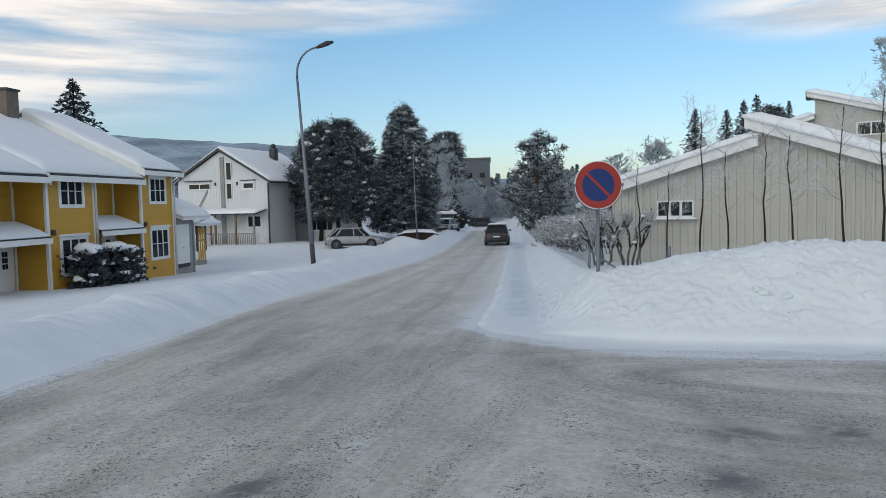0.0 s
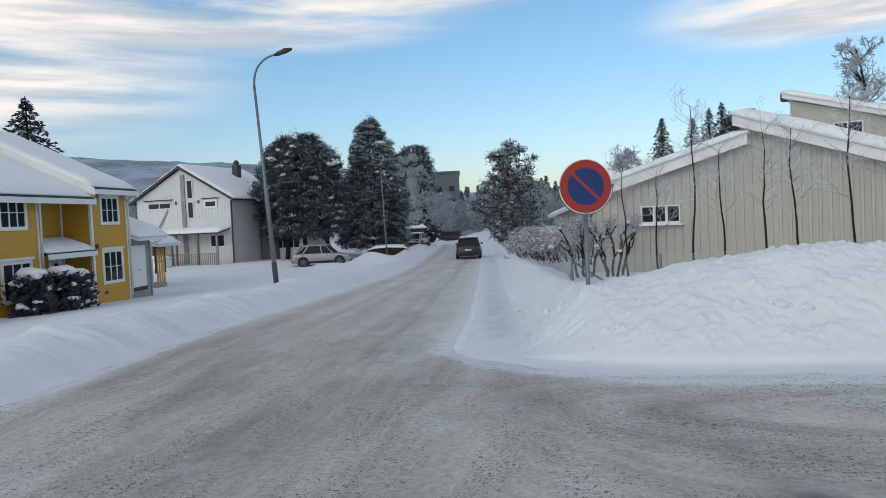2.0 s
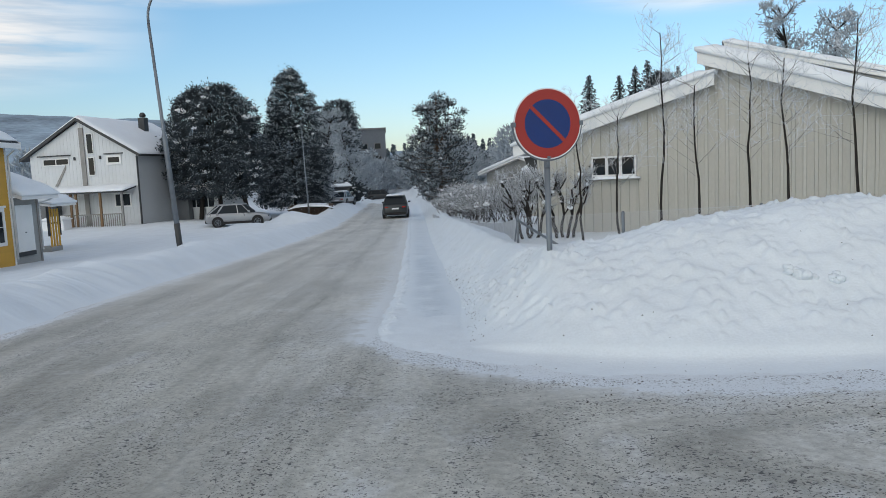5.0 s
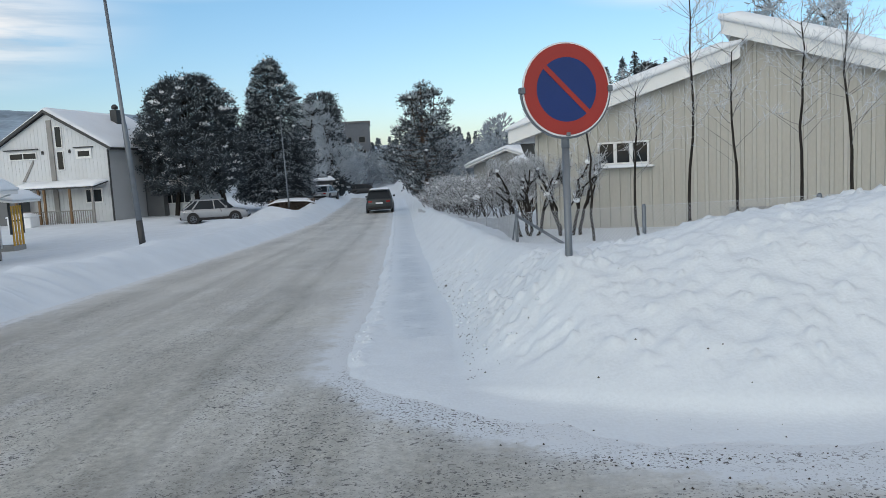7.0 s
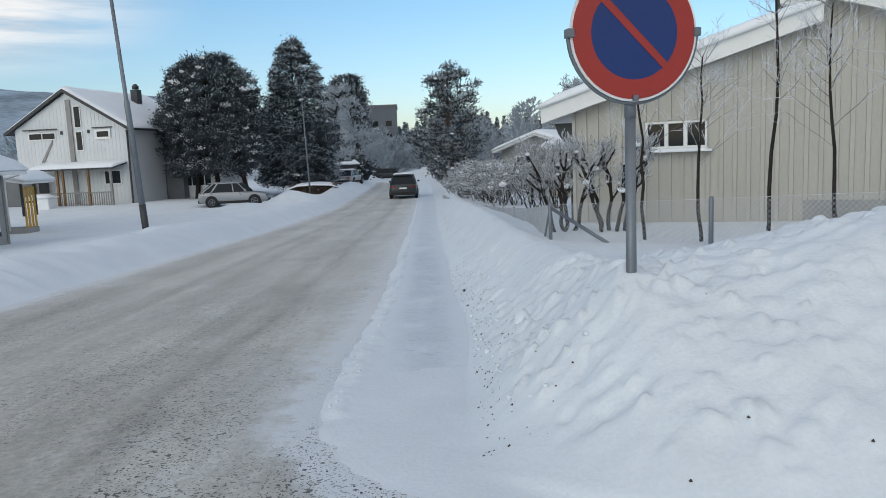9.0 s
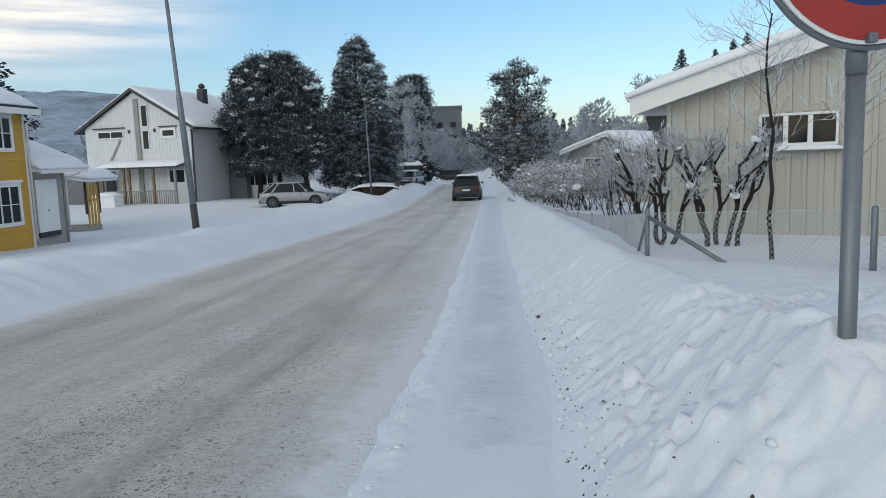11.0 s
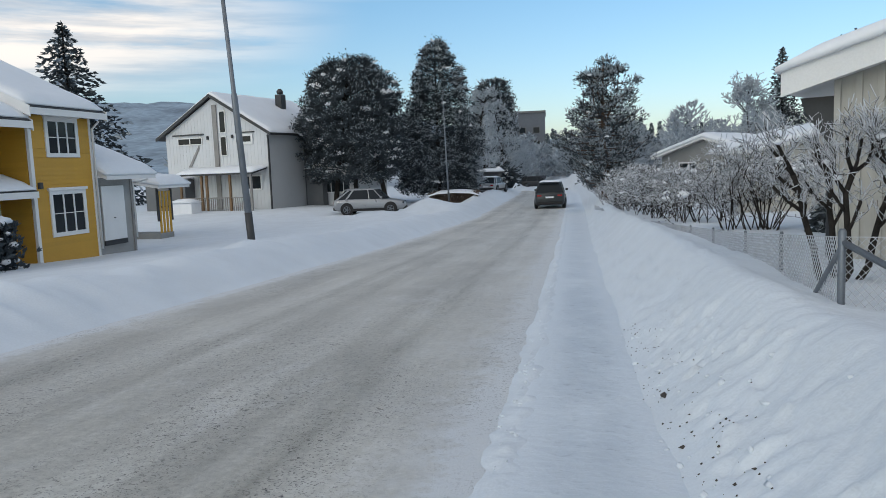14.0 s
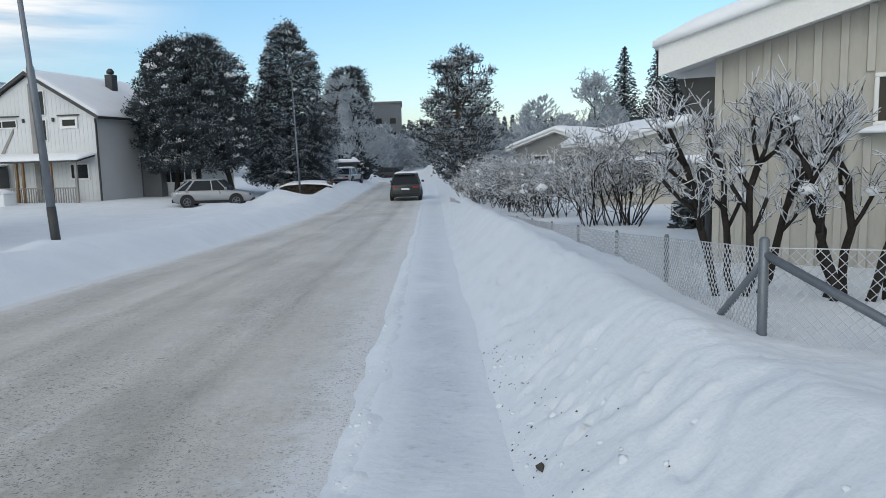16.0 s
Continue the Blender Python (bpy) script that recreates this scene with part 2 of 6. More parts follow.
    where = noise_at((1, 0.25, 1), 1.1, 5, 0.6, along)
    g1 = ramp(grit, [(0.59, (0, 0, 0)), (0.63, (1, 1, 1))])
    g3 = ramp(coarse, [(0.635, (0, 0, 0)), (0.66, (1, 1, 1))])
    g2 = ramp(where, [(0.38, (0, 0, 0)), (0.58, (1, 1, 1))])
    base = mix("MIX", mix("MULTIPLY", swept.outputs["Fac"], mix("MULTIPLY", 1.0, mix("ADD", 1.0, g1, g3), g2), (0.12, 0.12, 0.12)), base, (0.085, 0.08, 0.078))
    wet = t.nodes.new("ShaderNodeAttribute")
    wet.attribute_name = "wet"
    blot = mix("MULTIPLY", 1.0, wet.outputs["Fac"], ramp(noise_at((1, 1, 1), 4.0, 5, 0.65), [(0.40, (0, 0, 0)), (0.52, (1, 1, 1))]))
    base = mix("MIX", blot, base, (0.12, 0.12, 0.125))
    t.links.new(base, b.inputs["Base Color"])
    b.inputs["Roughness"].default_value = 0.6
    b.inputs["Specular IOR Level"].default_value = 0.3
    bp = t.nodes.new("ShaderNodeBump")
    bp.inputs["Strength"].default_value, bp.inputs["Distance"].default_value = 0.6, 0.02
    t.links.new(mix("ADD", 0.5, fine, g1), bp.inputs["Height"])
    t.links.new(bp.outputs[0], b.inputs["Normal"])
    return m


M_ROAD = road_mat()


def path_mat():
    """Trodden snow: white at the rims, with bluish-grey icy patches where people walk."""
    m = bpy.data.materials.new("trodden_snow")
    m.use_nodes = True
    t = m.node_tree
    b = t.nodes["Principled BSDF"]
    c = t.nodes.new("ShaderNodeTexCoord")
    ice = t.nodes.new("ShaderNodeAttribute")
    ice.attribute_name = "worn"

    def noise_at(stretch, scale, lo, hi):
        q = t.nodes.new("ShaderNodeMapping")
        q.inputs["Scale"].default_value = stretch
        n = t.nodes.new("ShaderNodeTexNoise")
        n.inputs["Scale"].default_value, n.inputs["Detail"].default_value, n.inputs["Roughness"].default_value = scale, 6, 0.65
        r = t.nodes.new("ShaderNodeMapRange")
        r.interpolation_type = "SMOOTHSTEP"
        r.inputs["From Min"].default_value, r.inputs["From Max"].default_value = lo, hi
        t.links.new(c.outputs["Object"], q.inputs[0])
        t.links.new(q.outputs[0], n.inputs["Vector"])
        t.links.new(n.outputs[0], r.inputs["Value"])
        return r.outputs[0], n.outputs[0]

    def mix(kind, f, a, bb):
        n = t.nodes.new("ShaderNodeMixRGB")
        n.blend_type = kind
        for k, v in enumerate((f, a, bb)):
            if isinstance(v, float):
                n.inputs[k].default_value = v
            elif isinstance(v, tuple):
                n.inputs[k].default_value = (*v, 1)
            else:
                t.links.new(v, n.inputs[k])
        return n.outputs[0]

    broad, _ = noise_at((1.0, 0.8, 1), 1.4, 0.30, 0.62)
    fleck, fine = noise_at((1.0, 1.6, 1), 9.0, 0.56, 0.70)
    amount = mix("MULTIPLY", 1.0, ice.outputs["Fac"], broad)
    base = mix("MIX", amount, (0.70, 0.745, 0.785), (0.56, 0.61, 0.66))
    base = mix("MIX", mix("MULTIPLY", 0.9, amount, fleck), base, (0.40, 0.44, 0.48))
    t.links.new(base, b.inputs["Base Color"])
    b.inputs["Roughness"].default_value = 0.6
    bp = t.nodes.new("ShaderNodeBump")
    bp.inputs["Strength"].default_value, bp.inputs["Distance"].default_value = 0.5, 0.02
    t.links.new(fine, bp.inputs["Height"])
    t.links.new(bp.outputs[0], b.inputs["Normal"])
    return m


M_PATH = path_mat()


# ---- mesh helpers ----
def part(name, data, mat, parent=None, label=""):
    """Links a bmesh, or (verts, faces), as one mesh object under a thing or a part."""
    me = bpy.data.meshes.new(name)
    if isinstance(data, tuple):
        me.from_pydata([tuple(v) for v in data[0]], [], [tuple(f) for f in data[1]])
    else:
        data.to_mesh(me)
        data.free()
    for m in mat if isinstance(mat, (list, tuple)) else (mat,):
        me.materials.append(m)
    me.update()
    ob = new(name, me)
    if parent is not None:
        ob.parent = parent
    if label:
        ob["label"] = label
    if name in STUFF:
        ob["kind"] = "stuff"
    return ob


STUFF = ("snow_cap", "stem_frame", "limb_frame", "branch_frame", "snowy_crown", "twig_spray", "frost_spray", "shoot_spray", "netting", "crown", "frosted_crown", "needles", "frosted_needles", "snow_clumps", "foliage")


def smooth(ob):
    ob.data.polygons.foreach_set("use_smooth", [True] * len(ob.data.polygons))
    return ob


def thing(name, m, label, category, group="", kind=""):
    ob = new(name)
    ob.matrix_basis = m
    return tagged(ob, label, category, group, kind)


def box(x0, x1, y0, y1, z0, z1, bevel=0.0, bm=None):
    bm = bm or bmesh.new()
    r = bmesh.ops.create_cube(bm, size=1)
    bmesh.ops.scale(bm, vec=(x1 - x0, y1 - y0, z1 - z0), verts=r["verts"])
    bmesh.ops.translate(bm, vec=((x0 + x1) / 2, (y0 + y1) / 2, (z0 + z1) / 2), verts=r["verts"])
    if bevel:
        es = list({e for v in r["verts"] for e in v.link_edges})
        bmesh.ops.bevel(bm, geom=es, offset=bevel, segments=2, profile=0.5, affect="EDGES")
    return bm


def prism(profile, y0, y1, axis="y", bm=None):
    """A closed outline in (a, z), drawn out along the other level axis."""
    bm = bm or bmesh.new()
    put = (lambda a, z, d: (a, d, z)) if axis == "y" else (lambda a, z, d: (d, a, z))
    lo = [bm.verts.new(put(a, z, y0)) for a, z in profile]
    hi = [bm.verts.new(put(a, z, y1)) for a, z in profile]
    n = len(profile)
    bm.faces.new(lo)
    bm.faces.new(hi[::-1])
    for i in range(n):
        bm.faces.new((lo[i], hi[i], hi[(i + 1) % n], lo[(i + 1) % n]))
    bmesh.ops.recalc_face_normals(bm, faces=bm.faces)
    return bm


def tube(points, radii, sides=8, bm=None, cap=True):
    """A round bar along points, tapering by radii."""
    bm = bm or bmesh.new()
    pts = [Vector(p) for p in points]
    rings = []
    for i, p in enumerate(pts):
        d = (pts[min(i + 1, len(pts) - 1)] - pts[max(i - 1, 0)]).normalized()
        u = d.orthogonal().normalized() if i == 0 else (u - d * u.dot(d)).normalized()
        v = d.cross(u)
        rings.append([bm.verts.new(p + radii[i] * (math.cos(a) * u + math.sin(a) * v)) for a in [2 * math.pi * k / sides for k in range(sides)]])
    for a, b in zip(rings, rings[1:]):
        for k in range(sides):
            bm.faces.new((a[k], a[(k + 1) % sides], b[(k + 1) % sides], b[k]))
    if cap:
        bm.faces.new(rings[0][::-1])
        bm.faces.new(rings[-1])
    return bm


def np_noise(x, y, scale, seed=0, octaves=4, gain=0.5):
    """Smooth value noise on arrays, about -1 to 1."""
    x, y = np.asarray(x, float) * scale, np.asarray(y, float) * scale
    out, amp, tot = 0.0, 1.0, 0.0
    for o in range(octaves):
        xi, yi = np.floor(x).astype(np.int64), np.floor(y).astype(np.int64)
        fx, fy = x - xi, y - yi
        fx, fy = fx * fx * (3 - 2 * fx), fy * fy * (3 - 2 * fy)

        def hsh(a, b):
            h = (a * 374761393 + b * 668265263 + (seed + o) * 974634757) & 0x7FFFFFFF
            h = ((h ^ (h >> 13)) * 1274126177) & 0x7FFFFFFF
            return ((h ^ (h >> 16)) & 0xFFFF) / 32767.5 - 1

        v = (hsh(xi, yi) * (1 - fx) + hsh(xi + 1, yi) * fx) * (1 - fy) + (hsh(xi, yi + 1) * (1 - fx) + hsh(xi + 1, yi + 1) * fx) * fy
        out, tot = out + amp * v, tot + amp
        x, y, amp = x * 2.03 + 17.1, y * 2.03 - 9.3, amp * gain
    return out / tot


def sstep(a, b, x):
    t = np.clip((x - a) / (b - a), 0, 1)
    return t * t * (3 - 2 * t)


def cells(x, y, scale, seed=0, keep=0.5, size=0.55):
    """Rounded lumps scattered over arrays, 0 to 1: some cells hold one, others none."""
    x, y = np.asarray(x, float) * scale, np.asarray(y, float) * scale
    xi, yi = np.floor(x).astype(np.int64), np.floor(y).astype(np.int64)
    out = np.zeros_like(x)

    def hsh(a, b, k):
        h = (a * 374761393 + b * 668265263 + (seed * 7 + k) * 974634757) & 0x7FFFFFFF
        h = ((h ^ (h >> 13)) * 1274126177) & 0x7FFFFFFF
        return ((h ^ (h >> 16)) & 0xFFFF) / 65535.0

    for i in (-1, 0, 1):
        for j in (-1, 0, 1):
            a, b = xi + i, yi + j
            big = hsh(a, b, 3)
            r = size * (0.45 + 0.55 * hsh(a, b, 4))
            turn = hsh(a, b, 5) * 3.14
            dx, dy = x - a - hsh(a, b, 1), y - b - hsh(a, b, 2)
            p, q = dx * np.cos(turn) + dy * np.sin(turn), dy * np.cos(turn) - dx * np.sin(turn)
            d2 = (p * p + (q * (1.2 + 0.9 * hsh(a, b, 6))) ** 2) / (r * r)
            out = np.maximum(out, (big < keep) * (0.4 + 0.6 * hsh(a, b, 7)) * np.sqrt(np.clip(1 - d2, 0, 1)))
    return out


# ---- ground, road and snow ----
def road_z(y):
    return np.interp(y, [-60, -20, 15, 25, 35, 50, 87, 120, 400], [2.6, 1.35, -0.26, -0.6, -1.0, -1.5, -1.85, -1.9, -1.9])


def road_left(y):
    return np.interp(y, [-40, 0, 7, 9.5, 12, 15, 25, 33, 50, 87, 110, 200], [-1.5, -4.3, -4.9, -5.2, -5.5, -5.75, -5.75, -6.0, -6.7, -8.55, -10.2, -22])


def road_right(y):
    return np.interp(y, [0, 9, 12, 15, 21, 33, 50, 87, 110, 200], [-0.4, -0.4, -0.44, -0.45, -0.68, -1.14, -1.87, -3.4, -4.8, -16])


def path_foot(y):
    return np.interp(y, [0, 9, 12, 15, 18.5, 22, 30, 50, 87, 200], [0.64, 0.66, 0.65, 0.5, 0.36, 0.2, -0.1, -0.7, -2.2, -15])


def corner_front(x):
    return np.interp(x, [-0.6, -0.5, 0.0, 0.5, 1.1, 1.7, 2.8, 4.3, 8, 60], [11.2, 10.0, 8.85, 8.42, 7.85, 7.45, 7.1, 7.0, 6.9, 6.2])


def height(x, y):
    """The snow's height; under the road's plane where the road runs."""
    x, y = np.asarray(x, float), np.asarray(y, float)
    base = road_z(y)
    n_big = np_noise(x, y, 0.45, 3, 3)
    n_mid = np_noise(x, y, 1.7, 5, 4, 0.55)
    n_fine = np_noise(x, y, 6.5, 9, 2, 0.55) * (1 - sstep(17, 26, y)) * sstep(2, 6, y) * (1 - sstep(6.5, 9.5, x)) * sstep(-12, -6, x)
    edge = 0.07 * np_noise(x, y, 0.9, 11, 4)
    # right-hand side: packed path, bank up to the fence, garden
    xr, xf, yf = road_right(y) + edge, path_foot(y) + 0.6 * edge, corner_front(x) + edge
    on_right = sstep(-0.12, 0.16, x - xr + 0.02 * n_fine) * sstep(-0.35, 0.95, y - yf + 0.02 * n_fine + 0.12 * np_noise(x, y, 2.1, 71, 2))
    path = 0.036 + 0.024 * np.exp(-(((x - xr - 0.13) / 0.11) ** 2)) * (0.8 + n_fine)
    h_bank = 0.58 * sstep(0.0, 1.05, x - xf) + 0.10 * sstep(-0.04, 0.28, x - xf) + (0.09 + 0.07 * np_noise(x, y, 0.9, 85, 3)) * np.exp(-(((x - xf - 0.92) / 0.26) ** 2))
    amp = np.interp(x, [0.6, 1.0, 1.58, 2.0, 2.7, 3.4, 4.2, 5, 6, 8, 12, 30], [0, 0.24, 0.66, 0.85, 1.0, 1.12, 1.22, 1.24, 1.2, 1.15, 1.0, 0.8])
    rise = sstep(0.62, 3.05, y - yf) ** 0.8
    fall = 1 - sstep(10.7, 12.9, y + 0.12 * (x - 3))
    h_mound = amp * rise * fall
    k = 0.12
    both = np.log(np.exp(h_bank * sstep(0.4, 2.6, y - yf) / k) + np.exp(h_mound / k) - 1) * k
    rough = sstep(0.05, 0.3, both) * (1 - sstep(10.6, 13.5, y))
    chunk = sstep(0.30, 0.62, np_noise(x, y, 4.6, 41, 2, 0.5))
    crumb = sstep(0.25, 0.6, np_noise(x, y, 10.5, 43, 1))
    on_bank = sstep(0.02, 0.2, both)
    # broken crust: small blocks with sharp rims and pits between them
    wx, wy = x + 0.05 * np_noise(x, y, 4.0, 73, 2), y + 0.05 * np_noise(x, y, 4.0, 75, 2)
    some = sstep(-0.35, 0.35, np_noise(x, y, 1.1, 59, 2))
    lumps = 0.060 * cells(wx, wy, 3.4, 1, 0.35) * some + 0.052 * cells(wx, wy, 7.0, 2, 0.36) + 0.034 * cells(wx, wy, 12.0, 3, 0.42) * (0.5 + 0.5 * some)
    lumps = lumps - 0.045 * cells(wx, wy, 5.5, 4, 0.3) * some + 0.05 * np_noise(x, y, 1.6, 57, 3) + 0.012 * np_noise(x, y, 9.0, 58, 2)
    foot_zone = np.exp(-(((x - xf - 0.35) / 0.45) ** 2)) * sstep(0.5, 1.5, y - yf)
    folds = 0.06 * (0.35 - np.abs(np_noise(wx, wy, 1.5, 87, 3, 0.55))) + 0.035 * (0.35 - np.abs(np_noise(wx, wy, 4.2, 89, 2, 0.55)))
    both = both + rough * (0.010 * n_mid + folds + 0.72 * lumps)
    both = both + on_bank * (0.012 * n_mid + 0.04 * n_big + 0.25 * lumps) * (1 - 0.7 * sstep(1.4, 2.0, x - xf)) + foot_zone * on_bank * (0.010 * chunk + 0.35 * lumps + 0.010 * crumb - 0.036 * sstep(0.3, 0.6, np_noise(x, y, 5.5, 47, 2)) + 0.02 * np_noise(x, y, 11.0, 49, 1))
    shelf = 0.045 * sstep(0.0, 0.10, y - yf - 0.72 + 0.8 * edge) * sstep(0.5, 1.1, x) * (1 - sstep(10.0, 11.0, y))
    right = on_right * (path + both + shelf + 0.004 * n_fine)
    # left-hand side: ploughed berm, yard, falling towards the houses
    xl = road_left(y) - edge
    d = xl - x
    berm = 0.15 * sstep(0.0, 0.7, d) + (0.36 + 0.12 * n_big + 0.11 * n_mid + 0.06 * cells(x, y, 2.2, 6, 0.4)) * np.exp(-(((d - 1.4) / 0.85) ** 2))
    side = -0.62 * sstep(3.0, 13.0, d) * (1 - sstep(38, 55, y)) + 0.42 * sstep(4.0, 14.0, d) * sstep(44, 58, y)
    heaps = 0.95 * np.exp(-(((x + 10.2) / 1.5) ** 2 + ((y - 54) / 2.2) ** 2)) + 0.45 * np.exp(-(((x + 12.4) / 1.7) ** 2 + ((y - 50) / 1.6) ** 2))
    heaps = heaps + 0.45 * np.exp(-(((d - 1.6) / 1.1) ** 2)) * sstep(56, 64, y) * (1 - sstep(84, 100, y))
    left = sstep(0.0, 0.35, d) * (berm + side + heaps * (1 + 0.15 * n_mid) + 0.02 * n_mid + 0.006 * n_fine)
    h = np.where(d > 0, left, np.where(x > xr - 0.1, right, 0.0))
    # far land
    far = sstep(110, 180, y) * 1.5 * sstep(0, 30, np.abs(x + 8))
    end = (1.35 + 0.25 * n_mid) * np.exp(-(((x + 3.2) / 4.2) ** 4 + ((y - 105) / 4.5) ** 2)) + 0.9 * np.exp(-(((x + 12.5) / 2.5) ** 2 + ((y - 106) / 4) ** 2))
    return base + h - 0.02 + far + end


def spaced(fine, step, lo, hi, grow=1.09, most=60.0):
    """Coordinates that are close together over the fine stretch and spread out beyond it."""
    a, b = fine
    mid = list(np.arange(a, b, step))
    s, v, up = step, b, []
    while v < hi:
        up.append(v)
        s = min(s * grow, most)
        v += s
    s, v, dn = step, a, []
    while v > lo:
        s = min(s * grow, most)
        v -= s
        dn.append(v)
    return np.array(dn[::-1] + mid + up + [hi])


def sheet(name, xs, ys, zfun, mat):
    gx, gy = np.meshgrid(xs, ys)
    gz = zfun(gx, gy)
    v = np.stack([gx.ravel(), gy.ravel(), gz.ravel()], 1)
    w = len(xs)
    i = (np.arange(len(ys) - 1)[:, None] * w + np.arange(w - 1)[None]).ravel()
    f = np.stack([i, i + 1, i + w + 1, i + w], 1)
    me = bpy.data.meshes.new(name)
    me.from_pydata(v.tolist(), [], f.tolist())
    me.materials.append(mat)
    me.polygons.foreach_set("use_smooth", [True] * len(me.polygons))
    ob = new(name, me)
    return ob


ground = sheet("ground", spaced((-1.4, 5.2), 0.027, -1500, 1500, 1.055, 120), spaced((7.4, 15.6), 0.027, -300, 3000, 1.035, 150), height, M_SNOW)
tagged(ground, "uneven white snow over gardens, banks and verges", "snow", kind="structure")


def road_surface(x, y):
    out = sstep(99, 108, y) * 0.2 + sstep(0.5, 1.2, road_left(y) - x) + sstep(0.18, 0.6, x - road_right(y)) * sstep(0.9, 1.5, y - corner_front(x))
    ruts = 0.007 * np_noise((x - road_left(y)) * 2.2, y * 0.12, 1.0, 23, 3)
    return road_z(y) + 0.008 * np_noise(x, y, 0.8, 21, 3) + ruts - 0.004 - 1.2 * np.clip(out, 0, 1)


road = sheet("road", spaced((-6.5, 4.5), 0.14, -60, 80, 1.12, 8), spaced((-2, 24), 0.16, -80, 125, 1.07, 6), road_surface, M_ROAD)
tagged(road, "grey-brown icy road with grit and tyre streaks", "road", kind="structure")
_v = np.array([q.co[:] for q in road.data.vertices])
_x, _y = _v[:, 0], _v[:, 1]
_l = road.data.attributes.new("lane", "FLOAT_VECTOR", "POINT")
_u = (_x - road_left(_y)) * 5.2 / (road_right(_y) - road_left(_y))
# streaks swing round the corner where cars turn in
_turn = sstep(-0.8, 1.6, _x) * (1 - sstep(5.5, 8.5, _y))
_rad, _ang = np.hypot(_x - 4.5, _y - 9.0), np.arctan2(_y - 9.0, _x - 4.5)
_l.data.foreach_set("vector", np.stack([_u * (1 - _turn) + _rad * _turn, _y * (1 - _turn) + 4 * _ang * _turn, 0 * _y], 1).ravel())
_t = road.data.attributes.new("track", "FLOAT", "POINT")
_wob = 0.10 * np_noise(_x * 0.1, _y, 0.22, 81, 2)
_tracks = np.clip(sum(k * np.exp(-(((_u + _wob - c) / w) ** 2)) for c, w, k in ((3.95, 0.16, 0.9), (3.55, 0.3, 0.45), (2.5, 0.3, 0.5), (1.9, 0.14, 0.6), (0.75, 0.35, 0.6))) * (1 - 0.8 * _turn) * sstep(3, 9, _y), 0, 1)
_t.data.foreach_set("value", _tracks)
_blot = np_noise(_x, _y, 1.3, 51, 4)
_near = (1 + 0.5 * _blot) * np.minimum(2.2 * np.abs(_x - road_left(_y)), np.hypot(np.maximum(road_right(_y) - _x, 0), np.maximum(corner_front(np.maximum(_x, -0.42)) - _y, 0)))
_r = road.data.attributes.new("rim_snow", "FLOAT", "POINT")
_r.data.foreach_set("value", np.clip(2.4 * np.exp(-_near / 0.17) + 0.30 * np.exp(-_near / 0.8) + 0.15 * sstep(10, 32, _y), 0, 3))
_s = road.data.attributes.new("swept", "FLOAT", "POINT")
_s.data.foreach_set("value", 0.75 * sstep(6, 20, _y) * (1 - 0.55 * _tracks))
_w = road.data.attributes.new("wet", "FLOAT", "POINT")
_w.data.foreach_set("value", np.clip(sum(np.exp(-(((_x - a) / 0.26) ** 2 + ((_y - b) / 0.3) ** 2)) for a, b in ((2.16, 3.48), (2.95, 3.62), (1.84, 2.45), (-1.05, 2.05))), 0, 1))


def gz(x, y):
    return float(height(np.array([x]), np.array([y]))[0])


def path_surface(x, y):
    d0, d1 = x - road_right(y) - 0.12, path_foot(y) + 0.1 - x + 0.14 * np_noise(x, y, 1.4, 67, 3)
    inside = sstep(-0.12, 0.04, d0) * sstep(-0.25, 0.0, d1) * sstep(0.4, 3.2, y - corner_front(x) - 0.1 + 0.25 * np_noise(x, y, 2.0, 69, 2))
    return road_z(y) + 0.030 + 0.005 * np_noise(x * 3, y * 0.8, 1.0, 61, 3) + 0.003 * np_noise(x, y, 7.0, 63, 2) - 0.07 * (1 - inside) - 0.6 * sstep(0.3, 0.8, -d0) - 0.6 * sstep(0.3, 0.8, -d1)


footpath = sheet("footpath", spaced((-1.2, 0.9), 0.05, -6, 2.5, 1.1, 0.4), spaced((8.4, 18), 0.07, 8.0, 85, 1.05, 2.0), path_surface, M_PATH)
_v = np.array([q.co[:] for q in footpath.data.vertices])
_x, _y = _v[:, 0], _v[:, 1]
_p = (_x - road_right(_y) + 0.05 * np_noise(_x, _y, 1.6, 83, 3)) / (path_foot(_y) - road_right(_y))
_i = footpath.data.attributes.new("worn", "FLOAT", "POINT")
_i.data.foreach_set("value", sstep(0.22, 0.52, _p) * (1 - sstep(0.66, 1.0, _p)) * sstep(0.3, 3.4, _y - corner_front(_x) + 0.8 * np_noise(_x, _y, 0.9, 91, 3)) * (0.85 - 0.5 * sstep(16, 30, _y)))
tagged(footpath, "packed bluish-grey snow path beside the road", "path", kind="structure")


